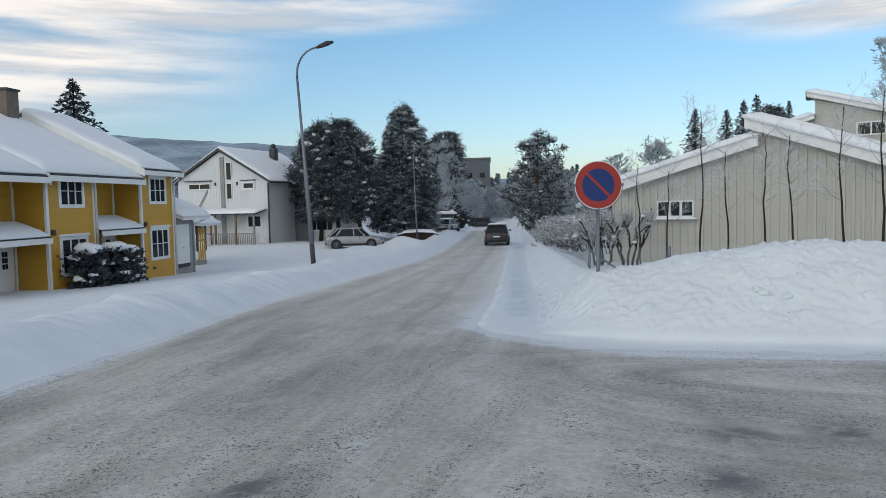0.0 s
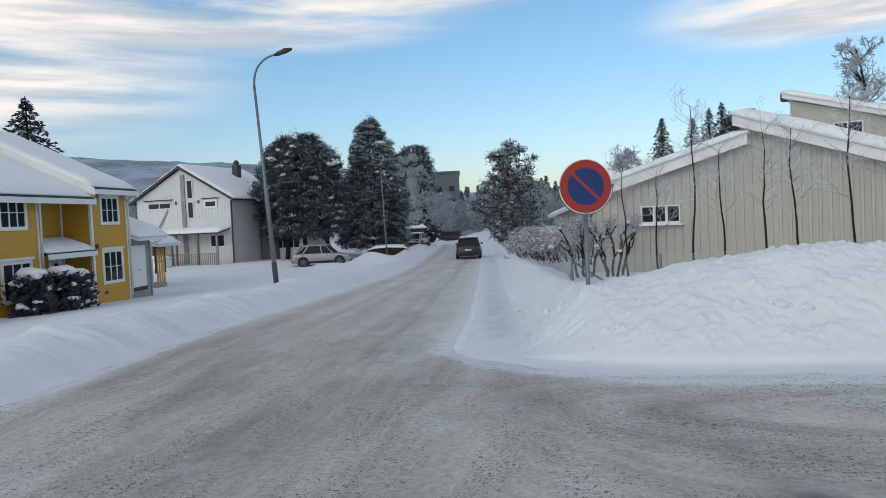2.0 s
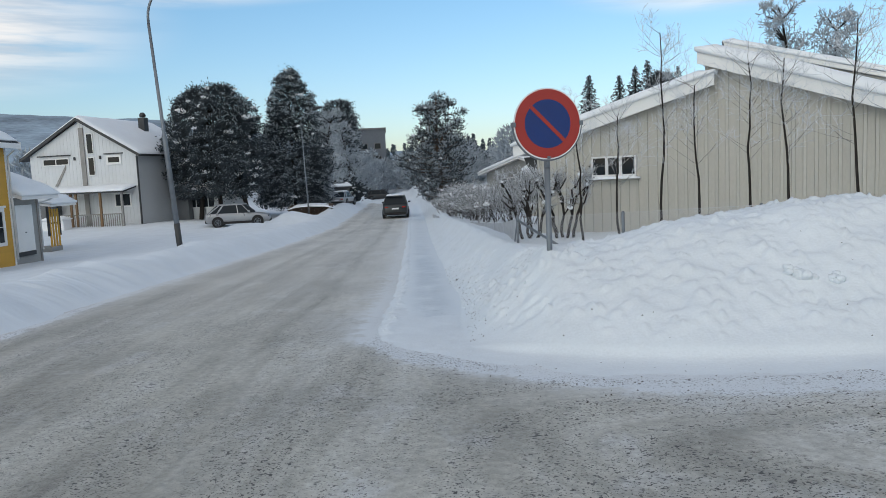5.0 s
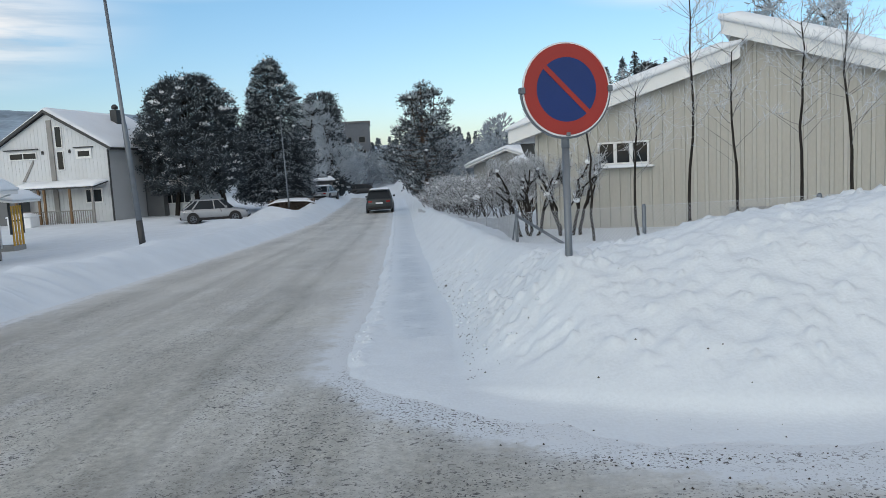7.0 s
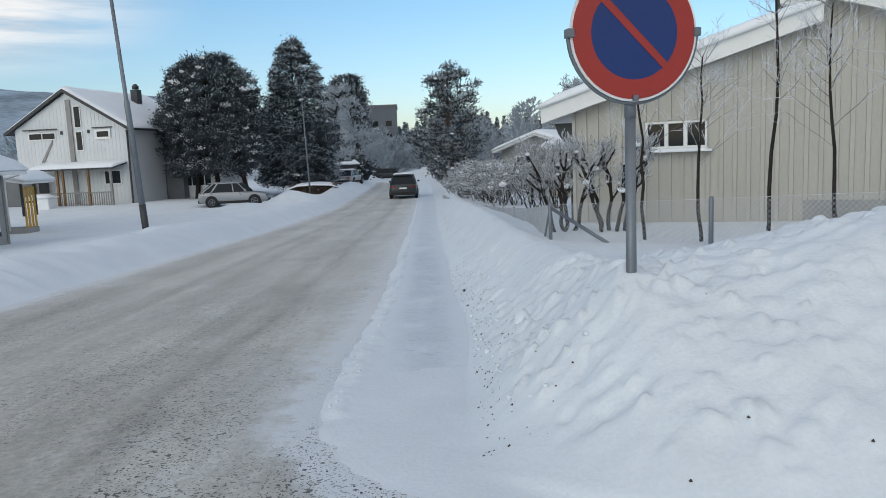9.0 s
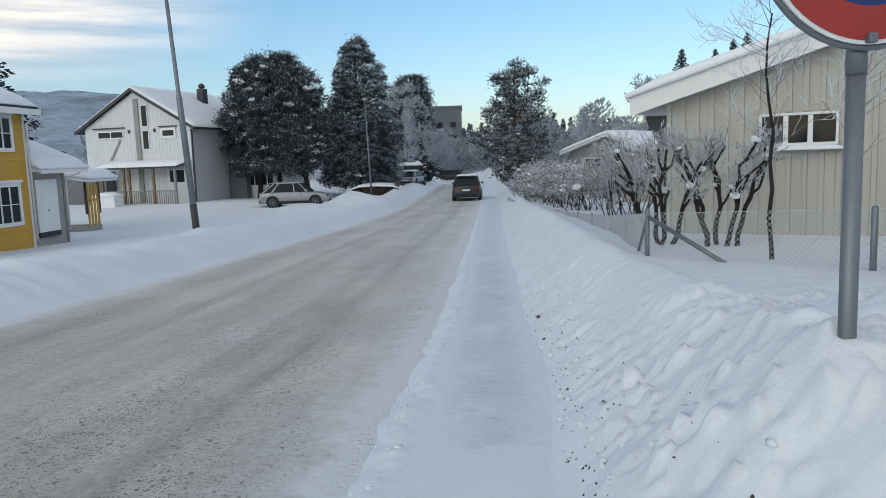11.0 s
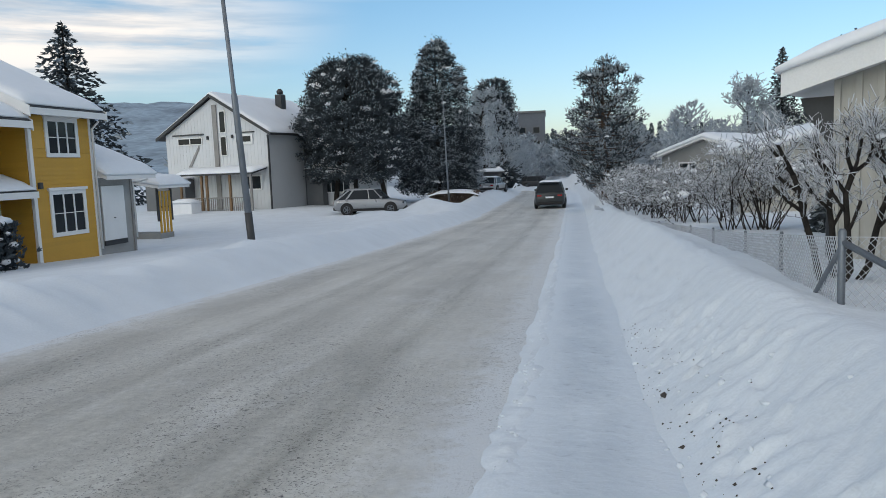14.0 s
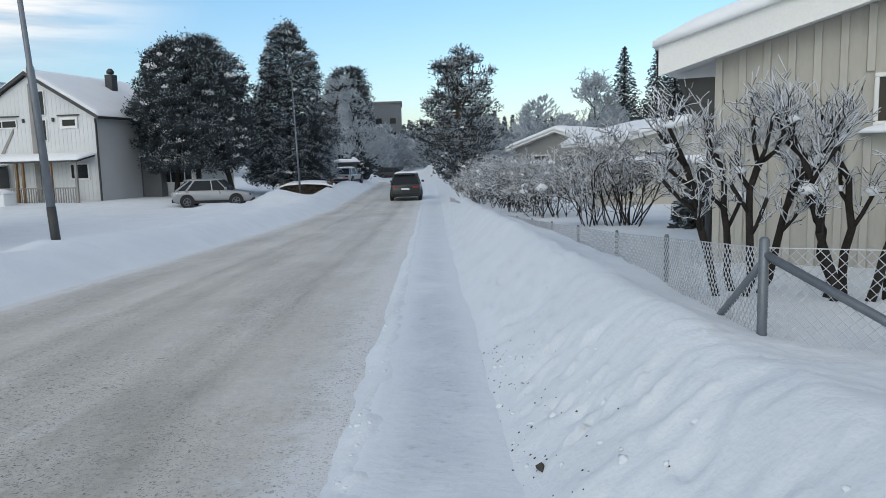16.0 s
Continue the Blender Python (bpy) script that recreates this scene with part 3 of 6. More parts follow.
def crumbs():
    """Dark grit and bits of bark lying on the snow at the bank's foot and along the road's rim."""
    rng = random.Random(12)
    v, f = [], []
    spots = []
    for _ in range(300):
        y = rng.uniform(9.2, 17.5)
        spots.append((float(path_foot(y)) + abs(rng.gauss(0, 0.2)), y, rng.uniform(0.003, 0.011)))
    for _ in range(210):
        x = rng.uniform(-0.2, 4.5)
        spots.append((x, float(corner_front(x)) + rng.gauss(-0.25, 0.4), rng.uniform(0.003, 0.009)))
    for _ in range(16):
        x = rng.uniform(1.2, 4.5)
        spots.append((x, float(corner_front(x)) + rng.uniform(0.5, 2.5), rng.uniform(0.004, 0.012)))
    spots += [(0.63, 14.82, 0.035), (0.66, 13.9, 0.022), (0.72, 14.0, 0.018), (0.75, 12.1, 0.02), (0.9, 13.2, 0.015)]
    xs, ys = np.array([q[0] for q in spots]), np.array([q[1] for q in spots])
    zs = np.maximum(height(xs, ys), road_z(ys))
    for (x, y, r), z in zip(spots, zs):
        o = len(v)
        a = rng.uniform(0, 6.28)
        for k in range(5):
            q = r * rng.uniform(0.6, 1.4)
            v.append((x + q * math.cos(a + 1.257 * k), y + q * math.sin(a + 1.257 * k), z - 0.002))
        v.append((x, y, z + r * rng.uniform(0.5, 1.0)))
        f += [(o + k, o + (k + 1) % 5, o + 5) for k in range(5)]
    ob = part("grit", (v, f), M_GRIT)
    tagged(ob, "scattered dark grit and bark bits on snow", "grit", kind="stuff")


crumbs()


def clods():
    """Loose lumps of ploughed snow along the bank's foot and the road's rim."""
    rng = random.Random(31)
    bm = bmesh.new()
    bmesh.ops.create_icosphere(bm, subdivisions=1, radius=1)
    base = [v.co.copy() for v in bm.verts]
    tri = [tuple(v.index for v in f.verts) for f in bm.faces]
    bm.free()
    spots = []
    for _ in range(90):
        y = rng.uniform(9.5, 18.0)
        spots.append((float(path_foot(y)) + abs(rng.gauss(0.05, 0.32)), y, rng.uniform(0.007, 0.024)))
    for _ in range(160):
        y = rng.uniform(10.0, 26.0)
        spots.append((float(road_right(y)) + rng.gauss(0.10, 0.05), y, rng.uniform(0.006, 0.016)))
    zs = height(np.array([q[0] for q in spots]), np.array([q[1] for q in spots]))
    v, f = [], []
    for (x, y, r), z in zip(spots, zs):
        o, k = len(v), rng.uniform(0, 90)
        sx, sy, sz = rng.uniform(0.8, 1.7), rng.uniform(0.7, 1.2), rng.uniform(0.6, 1.0)
        a = rng.uniform(0, 3.14)
        for b in base:
            q = b * (1 + 0.9 * noise.noise(b * 1.6 + Vector((k, k, k)))) * r
            px, py = q.x * sx, q.y * sy
            v.append((x + px * math.cos(a) - py * math.sin(a), y + px * math.sin(a) + py * math.cos(a), z + q.z * sz + 0.1 * r))
        f += [tuple(i + o for i in t) for t in tri]
    tagged(smooth(part("snow_clods", (v, f), M_SNOW)), "loose white lumps of ploughed snow", "snow clods", kind="stuff")


clods()


# ---- windows, boards ----
def window(parent, x0, x1, z0, z1, y, casing=0.10, cols=2, rows=1, name="window", posts=None, sill=False):
    """A framed window on a wall whose outside faces -y at y; panes set back in the frame."""
    bm = bmesh.new()
    c = casing
    for a in ((x0, x1, z1 - c, z1), (x0, x1, z0, z0 + c), (x0, x0 + c, z0 + c, z1 - c), (x1 - c, x1, z0 + c, z1 - c)):
        box(a[0], a[1], y - 0.05, y + 0.03, a[2], a[3], 0.008, bm)
    win = part(name, bm, M_TRIM, parent)
    ix0, ix1, iz0, iz1 = x0 + c, x1 - c, z0 + c, z1 - c
    xs = posts or [ix0 + (ix1 - ix0) * i / cols for i in range(1, cols)]
    edges = [ix0, *xs, ix1]
    for px in xs:
        part("mullion", box(px - 0.03, px + 0.03, y - 0.04, y + 0.02, iz0, iz1), M_TRIM, win)
    for j in range(1, rows):
        z = iz0 + (iz1 - iz0) * j / rows
        part("glazing_bar", box(ix0, ix1, y - 0.032, y + 0.02, z - 0.014, z + 0.014), M_TRIM, win)
    for a, b in zip(edges, edges[1:]):
        part("pane", box(a, b, y - 0.012, y - 0.004, iz0, iz1), M_GLASS, win)
    if sill:
        part("sill", box(x0 - 0.05, x1 + 0.05, y - 0.09, y + 0.02, z0 - 0.05, z0), M_TRIM, win)
    return win


def clapboards(parent, x0, x1, z0, z1, y, mat, step=0.15, holes=(), top=None):
    """Lapped boards, each a piece of its own, on a wall that faces -y at y; holes are (x0, x1, z0, z1)."""
    cache = {}
    z = z0
    while z < z1 - 0.01:
        zz = min(z + step, z1)
        a0, a1 = (x0, x1) if top is None else top(z + step / 2)
        spans = [(a0, a1)]
        for h0, h1, hz0, hz1 in holes:
            if hz0 < zz - 0.04 and hz1 > z + 0.04:
                spans = [s for p, q in spans for s in ((p, min(q, h0)), (max(p, h1), q)) if s[1] - s[0] > 0.04]
        for p, q in spans:
            key = (round(q - p, 3), round(zz - z, 3))
            if key not in cache:
                w, hh = key
                v = [(0, 0, 0), (w, 0, 0), (w, 0, hh), (0, 0, hh), (0, -0.028, 0), (w, -0.028, 0), (w, -0.010, hh), (0, -0.010, hh)]
                me = bpy.data.meshes.new("board")
                me.from_pydata(v, [], [(4, 5, 6, 7), (0, 4, 7, 3), (1, 2, 6, 5), (0, 1, 5, 4), (3, 7, 6, 2)])
                me.materials.append(mat)
                cache[key] = me
            ob = new("board", cache[key])
            ob.parent = parent
            ob.location = (p, y, z)
        z += step


def snow_slab(outline, y0, y1, thick, axis="y", seed=1, step=0.35):
    """A soft snow cover over a sloping line in (a, z), from y0 to y1, with rounded, sagging rims."""
    pts = []
    for (a0, z0), (a1, z1) in zip(outline, outline[1:]):
        n = max(2, int(math.hypot(a1 - a0, z1 - z0) / step))
        pts += [(a0 + (a1 - a0) * i / n, z0 + (z1 - z0) * i / n) for i in range(n)]
    pts.append(outline[-1])
    n = max(3, int((y1 - y0) / step))
    ys = [y0 + (y1 - y0) * i / n for i in range(n + 1)]
    ys = [y0, y0 + 0.05] + ys[1:-1] + [y1 - 0.05, y1]
    A = np.array([p[0] for p in pts])
    Z = np.array([p[1] for p in pts])
    ga, gy = np.meshgrid(A, np.array(ys))
    zz = np.meshgrid(Z, np.array(ys))[0]
    length = np.hypot(A - A[0], Z - Z[0])
    rim_a = np.clip(np.minimum(length, length[-1] - length) / 0.18, 0, 1) ** 0.5
    rim_y = np.clip(np.minimum(np.array(ys) - y0, y1 - np.array(ys)) / 0.18, 0, 1) ** 0.5
    th = thick * (0.3 + 0.7 * np.minimum(rim_a[None], rim_y[:, None])) * (1 + 0.16 * np_noise(ga, gy, 0.8, seed, 3))
    top = zz + th
    v, f = [], []
    w = len(A)
    for arr in (top, zz):
        for j in range(len(ys)):
            for i in range(w):
                v.append((A[i], ys[j], arr[j, i]) if axis == "y" else (ys[j], A[i], arr[j, i]))
    o = w * len(ys)
    for j in range(len(ys) - 1):
        for i in range(w - 1):
            q = j * w + i
            f.append((q, q + 1, q + w + 1, q + w))
            f.append((o + q, o + q + w, o + q + w + 1, o + q + 1))
    rim = [j * w for j in range(len(ys))]
    for loop in (list(range(w)), [o - w + i for i in range(w)], rim, [r + w - 1 for r in rim]):
        for p, q in zip(loop, loop[1:]):
            f.append((p, q, q + o, p + o))
    bm = bmesh.new()
    vs = [bm.verts.new(p) for p in v]
    for q in f:
        bm.faces.new([vs[i] for i in q])
    bmesh.ops.recalc_face_normals(bm, faces=bm.faces)
    for fc in bm.faces:
        fc.smooth = True
    return bm


# ---- trees ----
def seg_mesh(segs, sides=4):
    """Open tapered bars for many short pieces (start, end, radius, radius)."""
    v, f = [], []
    for p, q, r0, r1 in segs:
        d = q - p
        if d.length < 1e-5:
            continue
        d.normalize()
        u = d.orthogonal().normalized()
        w = d.cross(u)
        o = len(v)
        for c, r in ((p, r0), (q, r1)):
            for k in range(sides):
                a = 2 * math.pi * k / sides
                v.append(c + r * (math.cos(a) * u + math.sin(a) * w))
        for k in range(sides):
            k2 = (k + 1) % sides
            f.append((o + k, o + k2, o + sides + k2, o + sides + k))
    return v, f


def grow(rng, p, d, length, r, depth, out, bend=0.25, spread=0.6, up=0.1, kids=(2, 4), shrink=0.62):
    n = 3 if depth else 2
    for i in range(n):
        d = (d + Vector((rng.uniform(-1, 1), rng.uniform(-1, 1), rng.uniform(-1, 1))) * bend * 0.5 + Vector((0, 0, up))).normalized()
        q = p + d * (length / n)
        r2 = r * 0.82
        out.append((p.copy(), q.copy(), r, r2, depth))
        if depth:
            for _ in range(rng.randint(*kids) if i else rng.randint(0, 1)):
                side = Vector((rng.uniform(-1, 1), rng.uniform(-1, 1), rng.uniform(-0.3, 0.8)))
                side = (side - d * side.dot(d)).normalized()
                grow(rng, q, (d * (1 - spread) + side * spread).normalized(), length * shrink * rng.uniform(0.7, 1.1), r2 * 0.5, depth - 1, out, bend, spread, up, kids, shrink)
        p, r = q, r2


def frosted_sapling(x, y, top, seed, lean=0.0):
    """A thin young birch: dark stem, white frosted twigs."""
    rng = random.Random(seed)
    z0 = gz(x, y) - 0.15
    ob = thing("young_birch", pose(x, y, z0), "thin leafless young birch with frosted twigs, standing in snow", "tree", "young birches along the wall")
    hgt = top - z0
    n = 9
    stem = []
    px, py = 0.0, 0.0
    for i in range(n + 1):
        stem.append(Vector((px, py, hgt * i / n)))
        px += rng.uniform(-0.035, 0.035) + lean * hgt / n
        py += rng.uniform(-0.035, 0.035)
    smooth(part("trunk", tube(stem, [0.024 * (1 - 0.70 * i / n) for i in range(n + 1)], 7), M_BARK, ob))
    segs = []
    for i in range(4, n):
        for _ in range(6 if i > 5 else 3):
            a = rng.uniform(0, 6.283)
            d = Vector((math.cos(a), math.sin(a), rng.uniform(0.35, 1.1))).normalized()
            grow(rng, stem[i].lerp(stem[i + 1], rng.random()), d, rng.uniform(0.35, 0.75) * (1.15 - 0.6 * i / n), 0.0045, 2, segs, 0.3, 0.55, 0.06, (1, 2), 0.6)
    v, f = seg_mesh([s[:4] for s in segs if s[4] == 2], 4)
    part("branch_frame", (v, f), M_TWIG, ob)
    v, f = seg_mesh([(p, q, 0.0030, 0.0018) for p, q, r, r2, dp in segs if dp < 2], 3)
    part("twig_spray", (v, f), M_FROST, ob, "white hoarfrost on the twigs")
    return ob


def tufts(pts, dirs, size, width, rng, blades=3):
    """Small pointed blades in bunches: needles seen from afar."""
    v, f = [], []
    for p, d in zip(pts, dirs):
        for _ in range(blades):
            a = Vector((d[0] + rng.uniform(-0.8, 0.8), d[1] + rng.uniform(-0.8, 0.8), d[2] + rng.uniform(-0.6, 0.8)))
            if a.length < 1e-3:
                continue
            a.normalize()
            s = size * rng.uniform(0.6, 1.2)
            b = a.orthogonal().normalized()
            b = (b * math.cos(t := rng.uniform(0, 3.14)) + a.cross(b) * math.sin(t)) * width * rng.uniform(0.7, 1.2)
            c = Vector(p)
            o = len(v)
            v += [c - a * s * 0.35, c + a * s * 0.15 + b, c + a * s * 0.75, c + a * s * 0.15 - b]
            f.append((o, o + 1, o + 2, o + 3))
    return v, f


def lump(rng, c, r, flat=0.6, bm=None):
    """A small uneven snow pillow."""
    bm = bm or bmesh.new()
    vs = bmesh.ops.create_icosphere(bm, subdivisions=2, radius=r)["verts"]
    k = rng.uniform(0, 50)
    for q in vs:
        q.co *= 1 + 0.35 * noise.noise(q.co / r * 1.4 + Vector((k, k, k)))
        q.co.z *= flat
        q.co += Vector(c)
    for fc in bm.faces:
        fc.smooth = True
    return bm


def crown_tree(name, x, y, z0, z1, width, count, profile, mats, label, seed, trunks=1, size=0.38, snow=90, core=0.45, rime=0.6):
    """An evergreen with a dense uneven crown of needle bunches, snow pillows and one or more trunks."""
    rng = random.Random(seed)
    gzv = gz(x, y)
    ob = thing(name, pose(x, y, gzv - 0.1), label, "tree")
    z0, z1 = z0 - gzv, z1 - gzv
    for i in range(trunks):
        bm = bmesh.new()
        ox, oy = (rng.uniform(-0.3, 0.3) * width * (trunks > 1), rng.uniform(-0.2, 0.2) * width * (trunks > 1))
        tube([(ox, oy, -0.4), (ox * 0.8, oy * 0.8, z0 + 0.3), (ox * 0.45, oy * 0.45, z0 + (z1 - z0) * 0.5), (0, 0, z1 - 0.6)], [0.2, 0.17, 0.11, 0.03], 7, bm)
        part("trunk", bm, M_BARK, ob)
    dark, pale, segs, tips = [], [], [], []
    while len(tips) < count:
        u = rng.random()
        a = rng.uniform(0, 6.283)
        R = width / 2 * profile(u)
        n = noise.noise(Vector((math.cos(a) * 1.6, math.sin(a) * 1.6, u * 5 + seed))) + 0.6 * noise.noise(Vector((math.cos(a) * 4, math.sin(a) * 4, u * 13 + seed)))
        R *= (1 + 0.30 * n) * (1 + 0.06 * math.sin(3 * a + seed + 4 * u))
        if rng.random() > R / (width / 2) + 0.05:
            continue
        k = core + (1 - core) * rng.random() ** 0.35
        tips.append((Vector((R * k * math.cos(a), R * k * math.sin(a), z0 + (z1 - z0) * u)), Vector((math.cos(a), math.sin(a), 0.15 + 0.9 * u)).normalized(), k))
    for _ in range(count * 5):
        c, d, k = tips[rng.randrange(len(tips))]
        dark.append((Vector((c.x, c.y, 0)) * rng.uniform(0.2, 0.9) + Vector((rng.gauss(0, 0.2), rng.gauss(0, 0.2), c.z + rng.gauss(0, 0.3))), d))
    # each bough's end is a bunch of needle sprays, rimed on its upper side
    for c, d, k in tips:
        g = size * rng.uniform(0.7, 1.25)
        for _ in range(34):
            o = Vector((rng.gauss(0, 1), rng.gauss(0, 1), rng.gauss(0, 0.75))) * g * 0.42
            way = (d * 0.3 + o / g * 1.4 + Vector((0, 0, 0.2)))
            lit = o.normalized().dot(Vector((0, 0, 1))) + 0.5 * o.normalized().dot(d)
            (pale if k > 0.75 and lit > 0.15 and rng.random() < rime else dark).append((c + o, way))
    part("crown", tufts([p for p, _ in dark], [d for _, d in dark], size * 0.44, size * 0.068, rng, 4), mats[0], ob)
    part("frosted_crown", tufts([p for p, _ in pale], [d for _, d in pale], size * 0.38, size * 0.05, rng, 4), mats[1], ob, "needles white with frost")
    tops = [c for c, d, k in tips if k > 0.88]
    for i in range(40):
        u = rng.uniform(0.02, 0.7)
        a = rng.uniform(0, 6.283)
        R = width / 2 * profile(u) * 0.8
        zc = z0 + (z1 - z0) * u
        segs.append((Vector((0, 0, zc - 0.3)), Vector((R * math.cos(a), R * math.sin(a), zc)), 0.05, 0.015))
    part("limb_frame", seg_mesh(segs, 4), M_BARK, ob)
    if snow:
        heaped = []
        for p in rng.sample(tops, min(snow, len(tops))):
            g = rng.uniform(0.08, 0.20)
            for _ in range(rng.randint(12, 26)):
                heaped.append(p * 1.02 + Vector((rng.gauss(0, g), rng.gauss(0, g), 0.05 + rng.gauss(0, g * 0.4))))
        part("snow_clumps", tufts(heaped, [(p.x * 0.1, p.y * 0.1, 0.2) for p in heaped], size * 0.36, size * 0.12, rng, 3), M_ROOFSNOW, ob, "clumps of snow on the branches")
    return ob


def spruce(name, x, y, top, width, seed, mats, label, tiers=30, zbase=None):
    """A pointed spruce in drooping tiers."""
    rng = random.Random(seed)
    zb = gz(x, y) if zbase is None else zbase
    h = top - zb
    ob = thing(name, pose(x, y, zb), label, "tree")
    part("trunk", tube([(0, 0, -0.3), (0, 0, h * 0.5), (0, 0, h)], [0.02 * h, 0.012 * h, 0.004 * h], 6), M_BARK, ob)
    pts, dirs = [], []
    for i in range(tiers):
        u = 0.04 + 0.94 * i / (tiers - 1)
        R = width / 2 * (1 - u) ** 0.8 + 0.02 * width
        arms = int(7 + 9 * (1 - u))
        for k in range(arms):
            a = 6.283 * (k + rng.random() * 0.8) / arms
            L = R * rng.uniform(0.7, 1.15)
            m = max(4, int(L / width * 46))
            for j in range(m):
                t = (j + 0.5) / m
                pts.append((L * t * math.cos(a), L * t * math.sin(a), h * u + 0.045 * h * (0.4 - t * 1.1) + rng.uniform(-0.012, 0.012) * h + rng.uniform(-0.01, 0.01) * h))
                dirs.append((math.cos(a), math.sin(a), -0.25))
    cut = int(len(pts) * 0.85)
    z = list(zip(pts, dirs))
    rng.shuffle(z)
    s = width * 0.035 + 0.12
    part("crown", tufts([p for p, _ in z[:cut]], [d for _, d in z[:cut]], s, s * 0.2, rng, 4), mats[0], ob)
    part("snowy_crown", tufts([p for p, _ in z[cut:]], [d for _, d in z[cut:]], s, s * 0.25, rng), mats[1], ob, "boughs white with frost")
    return ob


def frosted_tree(name, x, y, top, width, seed, label, depth=4, zbase=None, twig=0.02, fat=1.0):
    """A leafless tree white with hoarfrost."""
    rng = random.Random(seed)
    zb = gz(x, y) if zbase is None else zbase
    h = top - zb
    ob = thing(name, pose(x, y, zb - 0.1), label, "tree")
    segs = []
    stem = [Vector((0, 0, 0))]
    for i in range(6):
        stem.append(stem[-1] + Vector((rng.uniform(-0.04, 0.04) * h, rng.uniform(-0.04, 0.04) * h, h * 0.14)))
    part("trunk", tube(stem, [0.022 * h * (1 - 0.13 * i) * fat for i in range(7)], 6), M_BARK, ob)
    for i in range(1, 7):
        for _ in range(5):
            a = rng.uniform(0, 6.283)
            d = Vector((math.cos(a), math.sin(a), rng.uniform(0.3, 1.3))).normalized()
            grow(rng, stem[i], d, width * 0.36 * (1.1 - 0.09 * i), 0.006 * h * fat, depth - 1, segs, 0.35, 0.6, 0.05, (1, 3), 0.66)
    part("limb_frame", seg_mesh([s[:4] for s in segs if s[4] >= depth - 1], 4), M_BARK, ob)
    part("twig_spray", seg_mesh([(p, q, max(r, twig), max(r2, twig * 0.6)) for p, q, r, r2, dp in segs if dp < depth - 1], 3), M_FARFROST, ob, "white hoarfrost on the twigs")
    return ob


def far_wood(name, spots, label, mat, seed, deciduous=False):
    """Many distant trees in one mesh."""
    rng = random.Random(seed)
    pts, dirs, v, f = [], [], [], []
    for x, y, zb, h, w in spots:
        n = 320
        P, D = [], []
        for _ in range(n):
            u = rng.random()
            R = w / 2 * (((1 - u) ** 0.8) if not deciduous else math.sin(math.pi * min(0.97, 0.12 + 0.86 * u)) ** 0.6) * math.sqrt(rng.random())
            a = rng.uniform(0, 6.283)
            P.append((x + R * math.cos(a), y + R * math.sin(a), zb + h * (u if not deciduous else 0.15 + 0.85 * u)))
            D.append((math.cos(a), math.sin(a), -0.2 if not deciduous else 0.8))
        vv, ff = tufts(P, D, w * 0.15, w * (0.035 if not deciduous else 0.022), rng, 2)
        o = len(v)
        v += vv
        f += [tuple(i + o for i in q) for q in ff]
    ob = part(name, (v, f), mat)
    return tagged(ob, label, "forest", kind="stuff")


def snow_block(x, y, r, mat, label, seed):
    rng = random.Random(seed)
    bm = lump(rng, (0, 0, 0), r * 0.6, 0.8)
    for _ in range(11):
        lump(rng, (rng.gauss(0, 0.42) * r, rng.gauss(0, 0.36) * r, rng.uniform(-0.2, 0.35) * r), r * rng.uniform(0.2, 0.42), 0.8, bm)
    ob = part("snow_block", bm, mat)
    ob.matrix_basis = pose(x, y, gz(x, y) - 0.15 * r, 8, -12, rng.uniform(0, 180))
    return tagged(ob, label, "snow block")


snow_block(3.78, 8.70, 0.15, M_SNOW, "uneven block of ploughed snow in the mound", 3)
snow_block(4.06, 8.62, 0.11, M_SNOW, "white block of snow at the mound's foot", 4)


# ---- big cream building on the right ----
big = thing("cream_building", pose(2.58, 18.12, 0, 0, 0, -27.4), "cream board-and-batten house with two stepped snowy roofs", "house")
WALL_S = [(0.0, 2.16), (3.64, 3.20), (3.64, 3.58), (9.6, 1.45)]
bm = prism([(0, -0.9), (9.6, -0.9), (9.6, 1.55), (3.64, 3.62), (3.64, 3.22), (0, 2.2)], 0.0, 0.25)
wall_big = part("wall", bm, M_CREAM, big)
part("side_wall", prism([(0.25, -0.9), (9.0, -0.9), (9.0, 2.2), (0.25, 2.2)], 0.0, 0.25, "x"), M_CREAM, big)
part("back_wall", box(0.25, 9.6, 8.75, 9.0, -0.9, 2.0), M_CREAM, big)
# left roof: fascia and slab, rising to the step; right roof falling away
for nm, a, b in (("left_roof", (-0.42, 2.05), (3.70, 3.23)), ("right_roof", (3.44, 3.66), (10.2, 1.24))):
    (a0, z0), (a1, z1) = a, b
    rf = part(nm, prism([(a0, z0), (a1, z1), (a1, z1 + 0.2), (a0, z0 + 0.2)], -0.30, 9.4), M_TRIM, big)
    part("fascia", prism([(a0 - 0.02, z0 - 0.03), (a1 + 0.02, z1 - 0.03), (a1 + 0.02, z1 + 0.24), (a0 - 0.02, z0 + 0.24)], -0.335, -0.30), M_TRIM, rf, "white fascia board")
    smooth(part("snow_cover", snow_slab([(a0 - 0.06, z0 + 0.21), (a1 + 0.04, z1 + 0.21)], -0.40, 9.5, 0.20 if nm == "left_roof" else 0.27, seed=4), M_ROOFSNOW, rf, "thick rounded snow cover"))
part("step_wall", box(3.52, 3.64, 0.0, 9.0, 3.15, 3.7), M_CREAM, big)
part("eave_bracket", prism([(-0.36, 2.02), (0.0, 2.02), (0.0, 1.5), (-0.06, 1.5), (-0.3, 1.85)], 0.1, 0.2), M_DARK, big)
